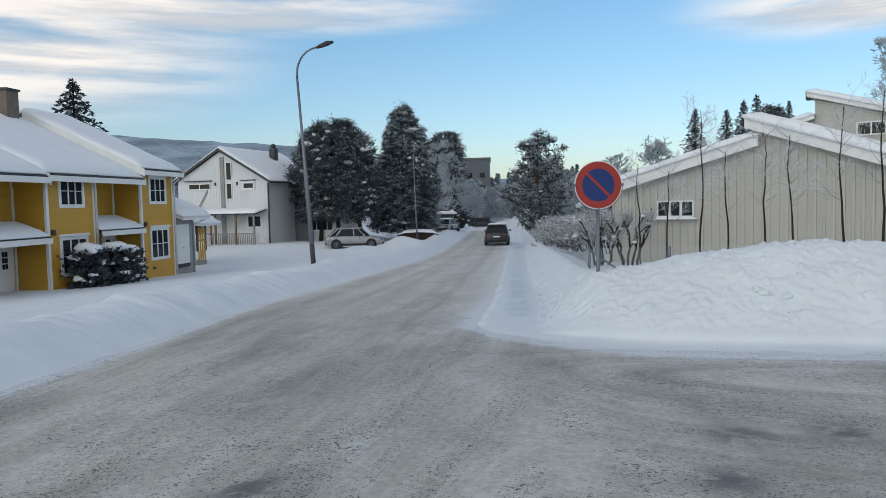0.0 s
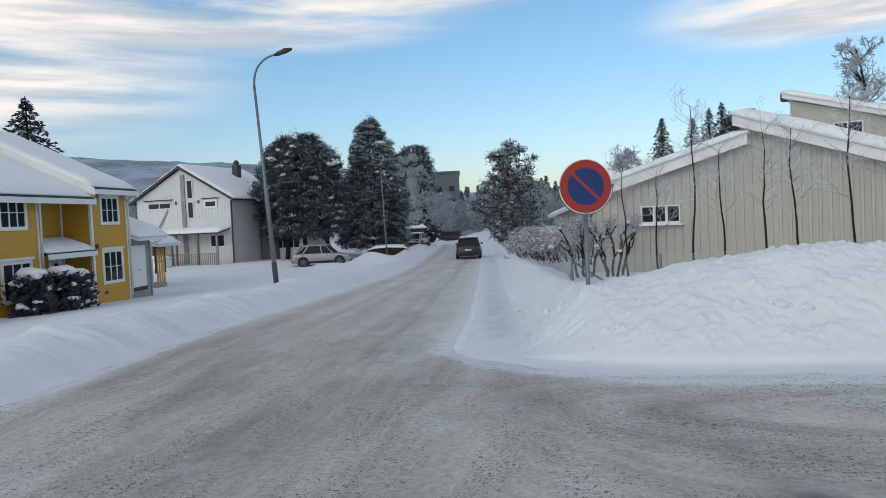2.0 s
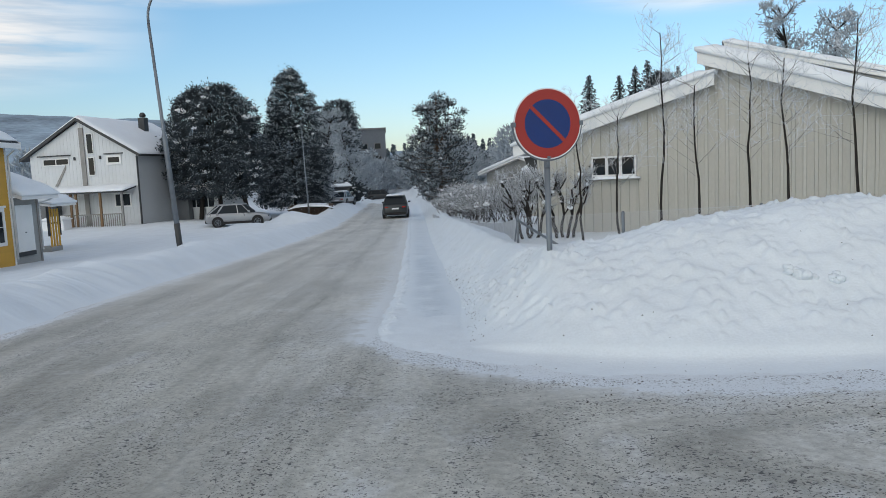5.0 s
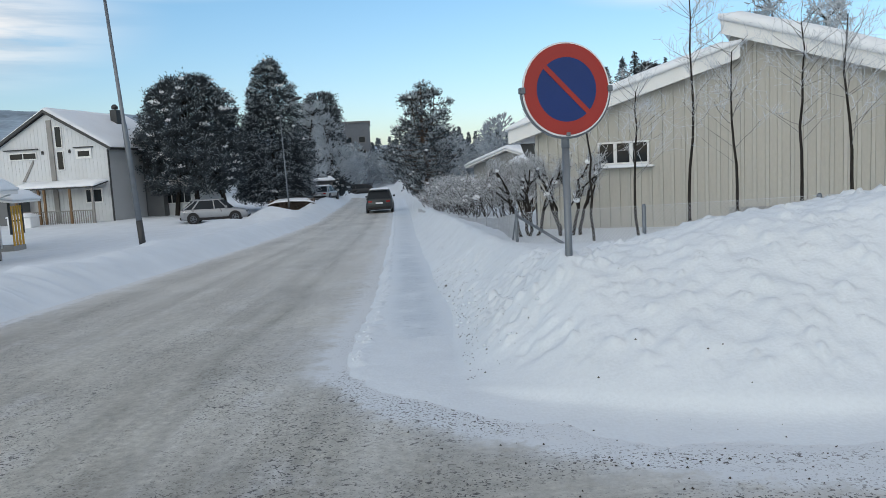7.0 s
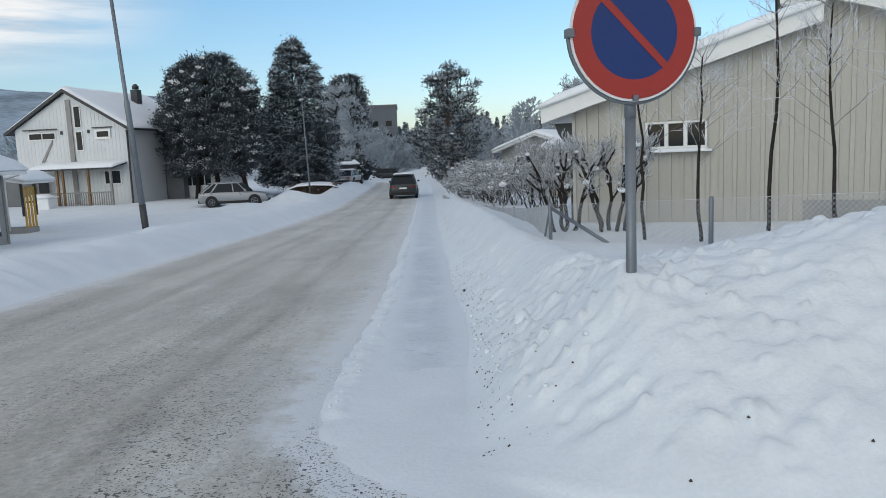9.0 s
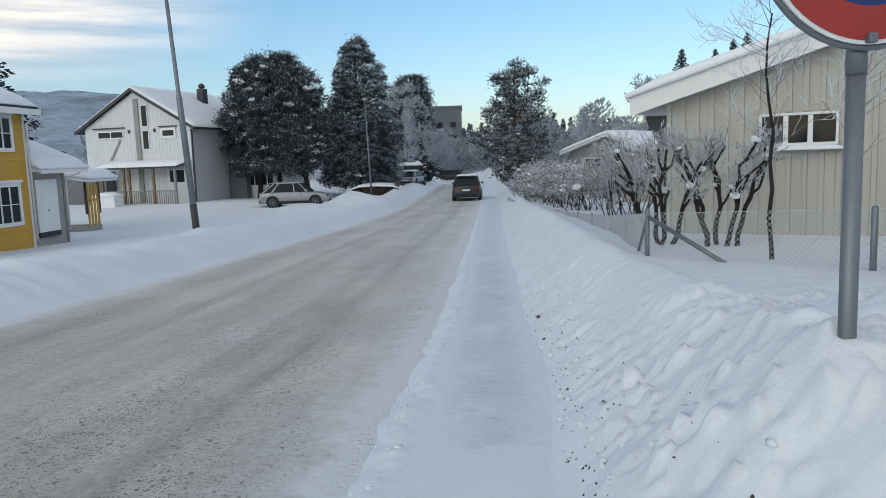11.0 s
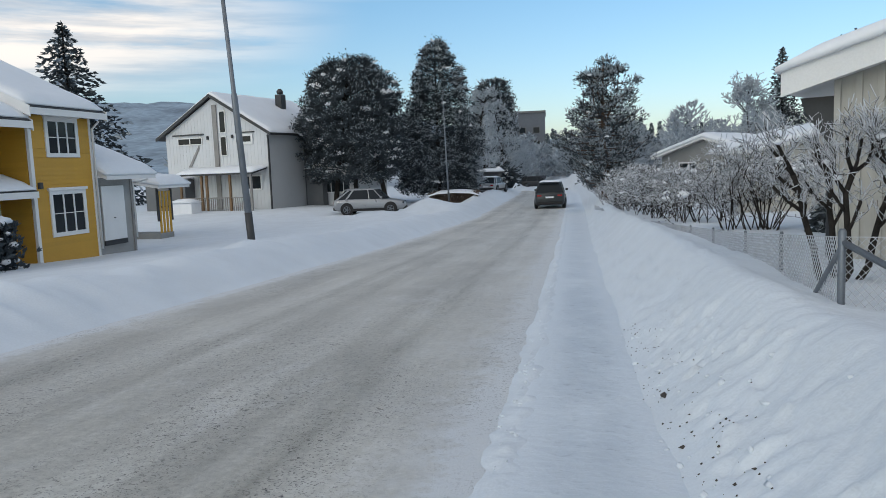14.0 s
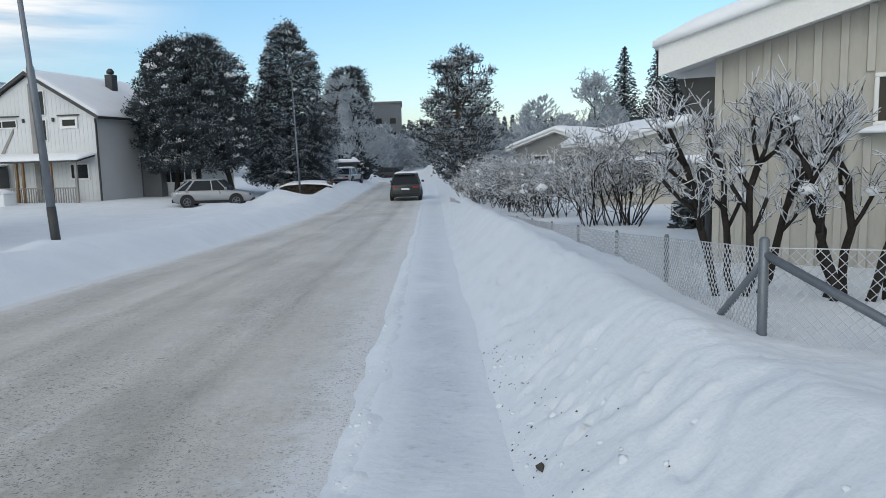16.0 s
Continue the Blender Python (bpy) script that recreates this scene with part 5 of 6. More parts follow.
def netting(fence, a, b, drop, cell=0.055, rad=0.0022):
    """Diagonal wires crossing between two top points; drop is the height of the netting."""
    a, b = Vector(a), Vector(b)
    run = b - a
    L = run.length
    segs = []
    n = int((L + drop) / cell)
    for k in range(n):
        for sgn in (1, -1):
            t0 = k * cell - (drop if sgn > 0 else 0)
            p0, q0 = (t0, 0.0), (t0 + drop, drop) if sgn > 0 else (t0 - drop, drop)
            if sgn < 0:
                p0 = (t0, 0.0)
            (u0, d0), (u1, d1) = p0, q0
            lo, hi = 0.0, 1.0
            du = u1 - u0
            for lim, s in ((0, 1), (L, -1)):
                f0, f1 = s * (u0 - lim), s * (u1 - lim)
                if f0 < 0 and f1 < 0:
                    lo, hi = 1, 0
                elif f0 < 0:
                    lo = max(lo, f0 / (f0 - f1))
                elif f1 < 0:
                    hi = min(hi, f0 / (f0 - f1))
            if hi <= lo:
                continue
            pt = lambda w: a + run * ((u0 + du * w) / L) - Vector((0, 0, d0 + (d1 - d0) * w))
            segs.append((pt(lo), pt(hi), rad, rad))
    segs.append((a.copy(), b.copy(), 0.003, 0.003))
    part("netting", seg_mesh(segs, 3), M_WIRE, fence, "frosted wire netting")


FLINE = [(1.77, 15.03, 0.90), (1.83, 18.83, 0.56), (1.62, 22.4, 0.32), (1.38, 26.0, 0.10), (1.0, 30.5, -0.13), (0.55, 36.0, -0.40), (0.2, 42.0, -0.62), (-0.2, 49.0, -0.85)]
f1 = thing("chain_link_fence", pose(0, 0, 0), "frosted chain-link fence on steel posts along the snowy path", "fence", "chain-link fences")
for (x0, y0, z0), (x1, y1, z1) in zip(FLINE, FLINE[1:]):
    for k in (0, 0.5):
        xx, yy, zz = x0 + (x1 - x0) * k, y0 + (y1 - y0) * k, z0 + (z1 - z0) * k
        if k or y0 > 15.1:
            post_at(f1, xx + 0.02, yy, zz - 1.1, zz, 0.017)
    far = y0 > 22
    netting(f1, (x0, y0, z0 - 0.01), (x1, y1, z1 - 0.01), 0.85, 0.055 if not far else 0.08, 0.0030 if not far else 0.009)
f2 = thing("chain_link_fence", pose(0, 0, 0), "frosted chain-link fence with steel braces at its corner post", "fence", "chain-link fences")
A, B2 = (1.77, 15.03, 0.90), (3.29, 13.47, 1.02)
D2 = (B2[0] - A[0], B2[1] - A[1])
post_at(f2, *A[:2], -0.4, 0.93, 0.025)
for k in (1, 2, 3, 4):
    post_at(f2, A[0] + D2[0] * k, A[1] + D2[1] * k, 0.0, 0.9 + 0.12 * k, 0.026)
for k in range(4):
    netting(f2, (A[0] + D2[0] * k, A[1] + D2[1] * k, 0.89 + 0.12 * k), (A[0] + D2[0] * (k + 1), A[1] + D2[1] * (k + 1), 0.89 + 0.12 * (k + 1)), 0.9)
smooth(part("brace", tube([(1.77, 15.03, 0.86), (2.72, 14.04, 0.22)], [0.023, 0.023], 10), M_STEEL, f2, "slanting steel brace"))
smooth(part("brace", tube([(1.77, 15.03, 0.82), (1.79, 16.2, 0.05)], [0.022, 0.022], 10), M_STEEL, f2, "slanting steel brace"))

# ---- vegetation ----
for k, (x, y, top) in enumerate([(2.85, 14.5, 2.75), (3.36, 13.98, 2.55), (3.87, 13.45, 3.75), (4.38, 12.92, 2.9), (4.83, 12.4, 3.1), (5.28, 12.0, 3.1), (5.86, 11.42, 3.5), (6.31, 10.96, 3.7)]):
    frosted_sapling(x, y, top, 40 + k, (-0.01, -0.015, 0.012, -0.012, 0.01, -0.004, -0.02, 0.015)[k])


def frosted_twigs(segs, dark, white, rng):
    """Two sprays over the same twigs: dark wood, and rime that sits on its upper side."""
    wood = seg_mesh([(p, q, dark, dark * 0.7) for p, q in segs], 3)
    up = Vector((0, 0, dark * 0.9))
    rime = seg_mesh([(p + up, q + up, white * rng.uniform(0.7, 1.2), white * rng.uniform(0.6, 1.1)) for p, q in segs if rng.random() < 0.88], 4)
    return wood, rime


def pollard(x, y, seed, arms, top, label):
    """A pruned garden tree: thick crooked stems that fork and end in knobs with short rimed shoots."""
    rng = random.Random(seed)
    zb = gz(x, y) - 0.2
    ob = thing("pruned_tree", pose(x, y, zb), label, "tree", "pruned garden trees")
    twigs = []
    h = top - zb
    ends = []
    for k in range(arms):
        a = 6.283 * k / arms + rng.uniform(-0.4, 0.4)
        out = rng.uniform(0.14, 0.40)
        pts = [Vector((0.12 * math.cos(a), 0.09 * math.sin(a), 0))]
        for i in range(1, 8):
            t = i / 7
            pts.append(Vector((math.cos(a) * (0.12 + out * t ** 1.3) + rng.uniform(-0.035, 0.035), math.sin(a) * (0.09 + out * 0.8 * t ** 1.3) + rng.uniform(-0.035, 0.035), h * 0.70 * t)))
        smooth(part("stem", tube(pts, [0.038, 0.031, 0.029, 0.027, 0.025, 0.023, 0.020, 0.022], 8), M_BARK, ob))
        for i in (4, 5, 6, 7):
            for _ in range(1 if i < 7 else 3):
                b = a + rng.uniform(-1.4, 1.4)
                d = Vector((math.cos(b) * 0.8, math.sin(b) * 0.8, rng.uniform(0.5, 1.2))).normalized()
                mid = pts[i] + d * rng.uniform(0.08, 0.16)
                end = mid + (d + Vector((rng.uniform(-0.5, 0.5), rng.uniform(-0.5, 0.5), 0.6))).normalized() * rng.uniform(0.08, 0.2)
                smooth(part("limb", tube([pts[i], mid, end, end + Vector((0, 0, 0.02))], [0.017, 0.013, 0.013, 0.006], 6), M_BARK, ob))
                ends += [(end, d), (mid, d)]
    for end, d in ends:
        for _ in range(rng.randint(5, 9)):
            c2 = rng.uniform(0, 6.283)
            e = (Vector((math.cos(c2), math.sin(c2), rng.uniform(0.1, 1.3))).normalized() + d * 0.5).normalized()
            grow(rng, end, e, rng.uniform(0.09, 0.26), 0.006, 1, twigs, 0.7, 0.55, 0.12, (0, 2), 0.6)
    wood, rime = frosted_twigs([(p, q) for p, q, *_ in twigs], 0.0030, 0.0036, rng)
    part("shoot_spray", wood, M_BARK, ob)
    part("frost_spray", rime, M_FROST, ob, "shoots white with rime")
    bm = bmesh.new()
    for end, d in rng.sample(ends, min(9, len(ends))):
        lump(rng, end + Vector((0, 0, 0.03)), rng.uniform(0.025, 0.06), 0.7, bm)
    part("snow_clumps", bm, M_ROOFSNOW, ob)
    return ob


pollard(2.16, 16.35, 71, 4, 1.74, "pruned dark tree with rimed shoots behind the fence")
pollard(2.78, 16.05, 72, 5, 1.80, "pruned crooked tree with rimed shoots beside the cream wall")


def frosted_shrub(x, y, w, h, seed, label, n=26, twig=0.006):
    rng = random.Random(seed)
    ob = thing("frosted_shrub", pose(x, y, gz(x, y) - 0.15), label, "shrub", "frosted garden shrubs")
    segs = []
    for _ in range(n):
        a = rng.uniform(0, 6.283)
        d = Vector((math.cos(a) * 0.5, math.sin(a) * 0.5, 1)).normalized()
        grow(rng, Vector((rng.uniform(-0.3, 0.3) * w, rng.uniform(-0.3, 0.3) * w, 0)), d, h * rng.uniform(0.45, 0.75), 0.014, 3, segs, 0.5, 0.55, 0.04, (1, 3), 0.52)
    part("stem_frame", seg_mesh([s[:4] for s in segs if s[4] >= 2], 4), M_BARK, ob)
    wood, rime = frosted_twigs([(p, q) for p, q, r, r2, dp in segs if dp < 2], twig * 0.8, twig * 0.9, rng)
    part("twig_spray", wood, M_BARK, ob)
    part("frost_spray", rime, M_FROST, ob, "twigs white with frost")
    bm = bmesh.new()
    for _ in range(10):
        lump(rng, (rng.uniform(-0.4, 0.4) * w, rng.uniform(-0.4, 0.4) * w, h * rng.uniform(0.5, 0.95)), rng.uniform(0.04, 0.11), 0.6, bm)
    part("snow_clumps", bm, M_ROOFSNOW, ob)
    return ob


frosted_shrub(2.75, 23.5, 1.5, 1.75, 81, "tall frosted shrub behind the fence", 30, 0.006)
for k, (x, y) in enumerate([(2.3, 26.5), (2.0, 29.2), (1.75, 32.0), (1.5, 35.0), (1.3, 38.0), (1.1, 41.5), (0.9, 45.0)]):
    frosted_shrub(x, y, 2.0, 1.35 + 0.12 * (k % 3), 90 + k, "frosted hedge shrub along the fence", 24, 0.010)

round_top = lambda u: math.sin(math.pi * (0.14 + 0.80 * u)) ** 0.55 * (1.0 - 0.12 * u)
cone_top = lambda u: min(1.0, 0.75 + 1.2 * u) * (1 - u) ** 0.62 * 1.08 + 0.04
crown_tree("round_evergreen", -17.8, 62.0, 0.75, 9.5, 8.7, 1500, round_top, (M_NEEDLE, M_NEEDLE_PALE), "broad dark evergreen with snow clumps before the white house", 3, 6, 0.42, snow=56, rime=0.45)
crown_tree("tall_evergreen", -13.1, 70.0, -0.6, 11.9, 7.8, 1400, cone_top, (M_NEEDLE, M_NEEDLE_PALE), "tall pointed evergreen dusted with frost by the street", 5, 1, 0.40, snow=14, rime=0.85)


def frosted_pine(x, y, top, width, seed):
    rng = random.Random(seed)
    zb = gz(x, y)
    h = top - zb
    ob = thing("frosted_pine", pose(x, y, zb - 0.1), "frosted pine with open branches beside the fence", "tree")
    smooth(part("trunk", tube([(0, 0, -0.3), (0.1, 0, h * 0.3), (-0.05, 0, h * 0.65), (0.05, 0, h)], [0.2, 0.16, 0.1, 0.03], 8), M_PINEBARK, ob))
    segs, low, high = [], [], []
    leaders = [(Vector((0.05, 0, h)), 1.0), (Vector((0.9, 0.2, h * 0.90)), 0.55), (Vector((-0.6, -0.3, h * 0.86)), 0.5)]
    for end, k in leaders[1:]:
        segs.append((Vector((0, 0, h * 0.55)), Vector((end.x * 0.8, end.y * 0.8, h * 0.68)), 0.07, 0.05))
        segs.append((Vector((end.x * 0.8, end.y * 0.8, h * 0.68)), end, 0.05, 0.015))
    for i in range(120):
        u = 0.08 + 0.90 * (i / 119)
        a = i * 2.4 + rng.uniform(-0.4, 0.4)
        R = width / 2 * float(np.interp(u, [0, 0.15, 0.4, 0.6, 0.78, 1.0], [0.45, 0.7, 1.0, 0.85, 0.5, 0.16])) * rng.uniform(0.55, 1.12)
        stem = leaders[rng.randrange(3)][0] if u > 0.72 else None
        p = Vector((stem.x * 0.9, stem.y * 0.9, min(h * u, stem.z)) if stem else (0, 0, h * u - 0.1))
        mid = p + Vector((math.cos(a), math.sin(a), rng.uniform(-0.1, 0.15))) * R * 0.6
        q = mid + Vector((math.cos(a), math.sin(a), rng.uniform(0.25, 0.9))) * R * 0.4
        segs += [(p, mid, 0.045, 0.025), (mid, q, 0.025, 0.01)]
        for _ in range(int(4 + R * 4)):
            t = rng.uniform(0.1, 1.0) ** 0.6
            c2 = (mid.lerp(q, (t - 0.6) / 0.4) if t > 0.6 else p.lerp(mid, t / 0.6)) + Vector((rng.gauss(0, 0.12), rng.gauss(0, 0.12), rng.gauss(0, 0.08)))
            for _ in range(12):
                o = Vector((rng.gauss(0, 0.13), rng.gauss(0, 0.13), rng.gauss(0, 0.10)))
                (high if o.z > -0.02 and rng.random() < 0.72 else low).append((c2 + o, Vector((math.cos(a) * 0.6, math.sin(a) * 0.6, 0.8)) + o * 4))
    pts = [p for p, _ in high]
    part("limb_frame", seg_mesh(segs, 5), M_PINEBARK, ob)
    part("needles", tufts([p for p, _ in low], [d for _, d in low], 0.19, 0.016, rng, 5), M_NEEDLE, ob)
    part("frosted_needles", tufts(pts, [d for _, d in high], 0.19, 0.016, rng, 5), M_NEEDLE_PALE, ob, "needles white with frost")
    bm = bmesh.new()
    for c2 in rng.sample(pts, 40):
        lump(rng, c2, rng.uniform(0.06, 0.13), 0.5, bm)
    part("snow_clumps", bm, M_ROOFSNOW, ob)
    return ob


frosted_pine(0.3, 53.0, 7.3, 5.6, 8)

# shrubs in front of the yellow bay
for k, (x, y, w, h) in enumerate([(-17.75, 25.6, 1.5, 1.55), (-17.6, 27.2, 1.5, 1.6), (-17.75, 28.6, 1.2, 1.45)]):
    rng = random.Random(200 + k)
    zb = gz(x, y)
    ob = thing("evergreen_shrub", pose(x, y, zb), "dark evergreen shrub capped with snow before the yellow house", "shrub", "shrubs before the yellow house")
    pts = [(rng.gauss(0, w * 0.22), rng.gauss(0, w * 0.22), rng.uniform(-0.1, h)) for _ in range(900)]
    part("foliage", tufts(pts, [(p[0], p[1], 0.5) for p in pts], 0.22, 0.05, rng), M_NEEDLE, ob)
    part("stem_frame", seg_mesh([(Vector((0, 0, -0.2)), Vector((rng.uniform(-0.4, 0.4), rng.uniform(-0.4, 0.4), h * 0.9)), 0.03, 0.01) for _ in range(8)], 4), M_BARK, ob)
    bm = bmesh.new()
    for _ in range(20):
        a = rng.uniform(0, 6.28)
        lump(rng, (w * 0.38 * math.cos(a), w * 0.38 * math.sin(a), rng.uniform(0.1, h)), rng.uniform(0.08, 0.2), 0.6, bm)
    lump(rng, (0, 0, h + 0.02), w * 0.38, 0.45, bm)
    part("snow_cap", bm, M_ROOFSNOW, ob)


# ---- cars ----
def car(name, m, paint, L, W, H, label, snowy=False, low=0.0, rake=0.0):
    """A parked high-built car; +x is its front, y its left side."""
    ob = thing(name, m, label, "car")
    hl, hw = L / 2, W / 2
    belt = 0.60 * H + 0.02
    # lower body: rings round the car's length, waisted at the sills, drawn in at nose and tail
    xs = [-hl, -hl + 0.06, -hl + 0.30, -hl + 0.7, -hl * 0.35, 0.1 * hl, hl - 1.45, hl - 1.05, hl - 0.55, hl - 0.20, hl - 0.04, hl]
    wide = [0.80, 0.90, 0.97, 1.0, 1.0, 1.0, 1.0, 0.99, 0.95, 0.88, 0.76, 0.68]
    deck = [belt - 0.10, belt - 0.03, belt, belt, belt, belt - 0.01, belt - 0.02, belt - 0.06, belt - 0.13, belt - 0.22, belt - 0.32, belt - 0.38]
    foot = [0.42, 0.30, 0.26, 0.25, 0.25, 0.25, 0.25, 0.25, 0.26, 0.28, 0.32, 0.40]
    bm = bmesh.new()
    rings = []
    for x, w, d, f in zip(xs, wide, deck, foot):
        half = [(0.0, f), (0.86, f), (0.97, f + 0.10), (1.0, f + 0.42 * (d - f)), (0.985, f + 0.70 * (d - f)), (0.95, d - 0.03), (0.88, d), (0.0, d + 0.03)]
        pts = [(q * w * hw, z) for q, z in half] + [(-q * w * hw, z) for q, z in half[-2:0:-1]]
        rings.append([bm.verts.new((x, y, z)) for y, z in pts])
    n = len(rings[0])
    for a, b in zip(rings, rings[1:]):
        for k in range(n):
            bm.faces.new((a[k], b[k], b[(k + 1) % n], a[(k + 1) % n]))
    bm.faces.new(rings[0])
    bm.faces.new(rings[-1][::-1])
    bmesh.ops.recalc_face_normals(bm, faces=bm.faces)
    smooth(part("body", bm, paint, ob))
    # glasshouse, roof and pillars
    zr = H - 0.06
    lo = [(-hl + 0.10, 0.80), (-hl + 0.22, 0.91), (-0.2, 0.925), (hl - 1.38, 0.90), (hl - 1.08, 0.80)]
    hi = [(-hl + 0.42 + rake, 0.62), (-hl + 0.62 + rake, 0.70), (-0.2, 0.735), (0.28 - low, 0.71), (0.52 - low, 0.60)]
    bm = bmesh.new()
    ring = lambda pts, z: [bm.verts.new((x, w * hw, z)) for x, w in pts] + [bm.verts.new((x, -w * hw, z)) for x, w in pts[::-1]]
    a, b = ring(lo, belt - 0.03), ring(hi, zr)
    for k in range(len(a)):
        bm.faces.new((a[k], a[(k + 1) % len(a)], b[(k + 1) % len(a)], b[k]))
    bm.faces.new(b)
    bmesh.ops.recalc_face_normals(bm, faces=bm.faces)
    part("windows", bm, M_GLASS, ob, "dark tinted windows")
    bm = bmesh.new()
    up = [(-hl + 0.34 + rake, 0.60), (-hl + 0.58 + rake, 0.71), (-0.2, 0.75), (0.28 - low, 0.72), (0.54 - low, 0.60)]
    a, b, c3 = ring(up, zr - 0.035), ring(up, zr + 0.005), ring([(x * 0.9 - 0.03, w * 0.8) for x, w in up], H)
    for p, q in ((a, b), (b, c3)):
        for k in range(len(a)):
            bm.faces.new((p[k], p[(k + 1) % len(a)], q[(k + 1) % len(a)], q[k]))
    bm.faces.new(c3)
    bm.faces.new(a[::-1])
    bmesh.ops.recalc_face_normals(bm, faces=bm.faces)
    smooth(part("roof", bm, paint, ob))
    for sy in (-1, 1):
        for (x0, w0), (x1, w1), r in ((lo[1], hi[1], 0.055), ((-hl + 0.80, 0.925), (-hl + 1.02 + 0.6 * rake, 0.725), 0.06 if rake else 0.03), ((0.02, 0.93), (-0.06, 0.74), 0.032), (lo[3], hi[3], 0.032)):
            part("pillar", tube([(x0, sy * w0 * hw, belt - 0.03), (x1, sy * w1 * hw, zr)], [r, r * 0.8], 6), paint, ob)
        part("mirror", box(hl - 1.50, hl - 1.36, sy * (hw + 0.08) - 0.09, sy * (hw + 0.08) + 0.09, belt, belt + 0.14, 0.03), paint, ob)
        part("sill", box(-hl + 1.2, hl - 1.25, sy * hw - 0.02, sy * hw + 0.012, 0.24, 0.40, 0.01), M_TYRE, ob, "black plastic sill")
        part("tail_light", box(-hl - 0.005, -hl + 0.22, sy * (0.80 * hw - 0.14) - 0.15, sy * (0.80 * hw - 0.14) + 0.15, belt - 0.26, belt - 0.12, 0.03), M_TAIL, ob, "red tail light")
        part("headlight", box(hl - 0.32, hl - 0.07, sy * (0.80 * hw - 0.14) - 0.15, sy * (0.80 * hw - 0.14) + 0.15, belt - 0.36, belt - 0.25, 0.03), M_GLASS, ob)
    part("spoiler", box(-hl + 0.22 + rake, -hl + 0.50 + rake, -0.6 * hw, 0.6 * hw, zr - 0.02, zr + 0.02, 0.01), paint, ob)
    part("rear_bumper", box(-hl - 0.04, -hl + 0.2, -0.84 * hw, 0.84 * hw, 0.30, 0.50, 0.04), M_TYRE, ob, "black rear bumper")
    part("front_bumper", box(hl - 0.2, hl + 0.03, -0.72 * hw, 0.72 * hw, 0.28, 0.46, 0.04), M_TYRE, ob)
    part("number_plate", box(-hl - 0.022, -hl + 0.02, -0.26, 0.26, belt - 0.36, belt - 0.25), M_WHITERIM, ob)
    for sx in (-hl + 0.84, hl - 0.88):
        for sy in (-1, 1):
            ar = bmesh.new()
            bmesh.ops.create_cone(ar, cap_ends=True, segments=28, radius1=0.40, radius2=0.40, depth=0.10)
            bmesh.ops.rotate(ar, cent=(0, 0, 0), matrix=Matrix.Rotation(math.pi / 2, 3, "X"), verts=ar.verts)
            bmesh.ops.translate(ar, vec=(sx, sy * (hw - 0.035), 0.37), verts=ar.verts)
            part("wheel_arch", ar, M_TYRE, ob, "black plastic wheel arch")
            w = bmesh.new()
            bmesh.ops.create_cone(w, cap_ends=True, segments=24, radius1=0.34, radius2=0.34, depth=0.22)
            bmesh.ops.bevel(w, geom=[e for e in w.edges if e.calc_face_angle(0) > 1], offset=0.04, segments=2, affect="EDGES")
            bmesh.ops.rotate(w, cent=(0, 0, 0), matrix=Matrix.Rotation(math.pi / 2, 3, "X"), verts=w.verts)
            bmesh.ops.translate(w, vec=(sx, sy * (hw - 0.085), 0.34), verts=w.verts)
            wheel = part("wheel", w, M_TYRE, ob, "black tyre")
            r = bmesh.new()
            y0 = sy * (hw + 0.028)
            for k in range(5):
                q = 1.2566 * k
                tube([(sx, y0, 0.34), (sx + 0.20 * math.cos(q), y0, 0.34 + 0.20 * math.sin(q))], [0.035, 0.022], 5, r)
            tube([(sx + 0.205 * math.cos(q), y0, 0.34 + 0.205 * math.sin(q)) for q in [k * 6.2832 / 20 for k in range(21)]], [0.018] * 21, 5, r)
            part("rim", r, M_STEEL, wheel, "grey five-spoke rim")
    if snowy:
        smooth(part("snow_cover", snow_slab([(-hl + 0.6, H - 0.03), (0.2, H - 0.02)], -hw + 0.3, hw - 0.3, 0.10, seed=30, step=0.2), M_ROOFSNOW, ob))
    return ob


car("parked_car", pose(-13.9, 53.6, gz(-15.2, 53.4) - 0.05, 0, 0, 10), M_SILVER, 4.4, 1.82, 1.6, "silver crossover car parked in the snowy yard", rake=0.38)
car("grey_suv", pose(-3.25, 60.5, float(road_z(60.5)), 0, 0, 92), M_GREYPAINT, 4.9, 1.98, 1.76, "dark grey dusty off-road car on the icy road", snowy=True)
car("far_car", pose(-8.6, 111.0, gz(-8.6, 111.0) - 0.1, 0, 0, 10), M_DARK, 4.6, 1.85, 1.6, "dark car standing far down the road")
car("snowy_car", pose(-10.0, 79.5, gz(-10.0, 79.5) - 0.25, 0, 0, 80), M_SILVER, 4.4, 1.8, 1.5, "silver car parked beside the road under snow", snowy=True, rake=0.3)

# ---- far things along the street ----
hd = thing("brown_hedge", pose(-10.6, 64.0, gz(-10.6, 64.0), 0, 0, 8), "clipped brown hedge under a cap of snow", "hedge")
rng = random.Random(5)
pts = [(rng.uniform(-1.8, 1.8), rng.uniform(-2.5, 2.5), rng.uniform(0, 0.95)) for _ in range(5000)]
part("foliage", tufts(pts, [(0, 0, 0.5)] * len(pts), 0.17, 0.02, rng), M_HEDGE, hd)
smooth(part("snow_cap", snow_slab([(-1.9, 0.72), (-1.2, 0.9), (0, 0.95), (1.2, 0.88), (1.9, 0.7)], -2.6, 2.6, 0.12, seed=33), M_ROOFSNOW, hd))
cp = thing("carport", pose(-12.0, 83.0, gz(-12.0, 83.0), 0, 0, 6), "dark carport with a flat snowy roof", "carport")
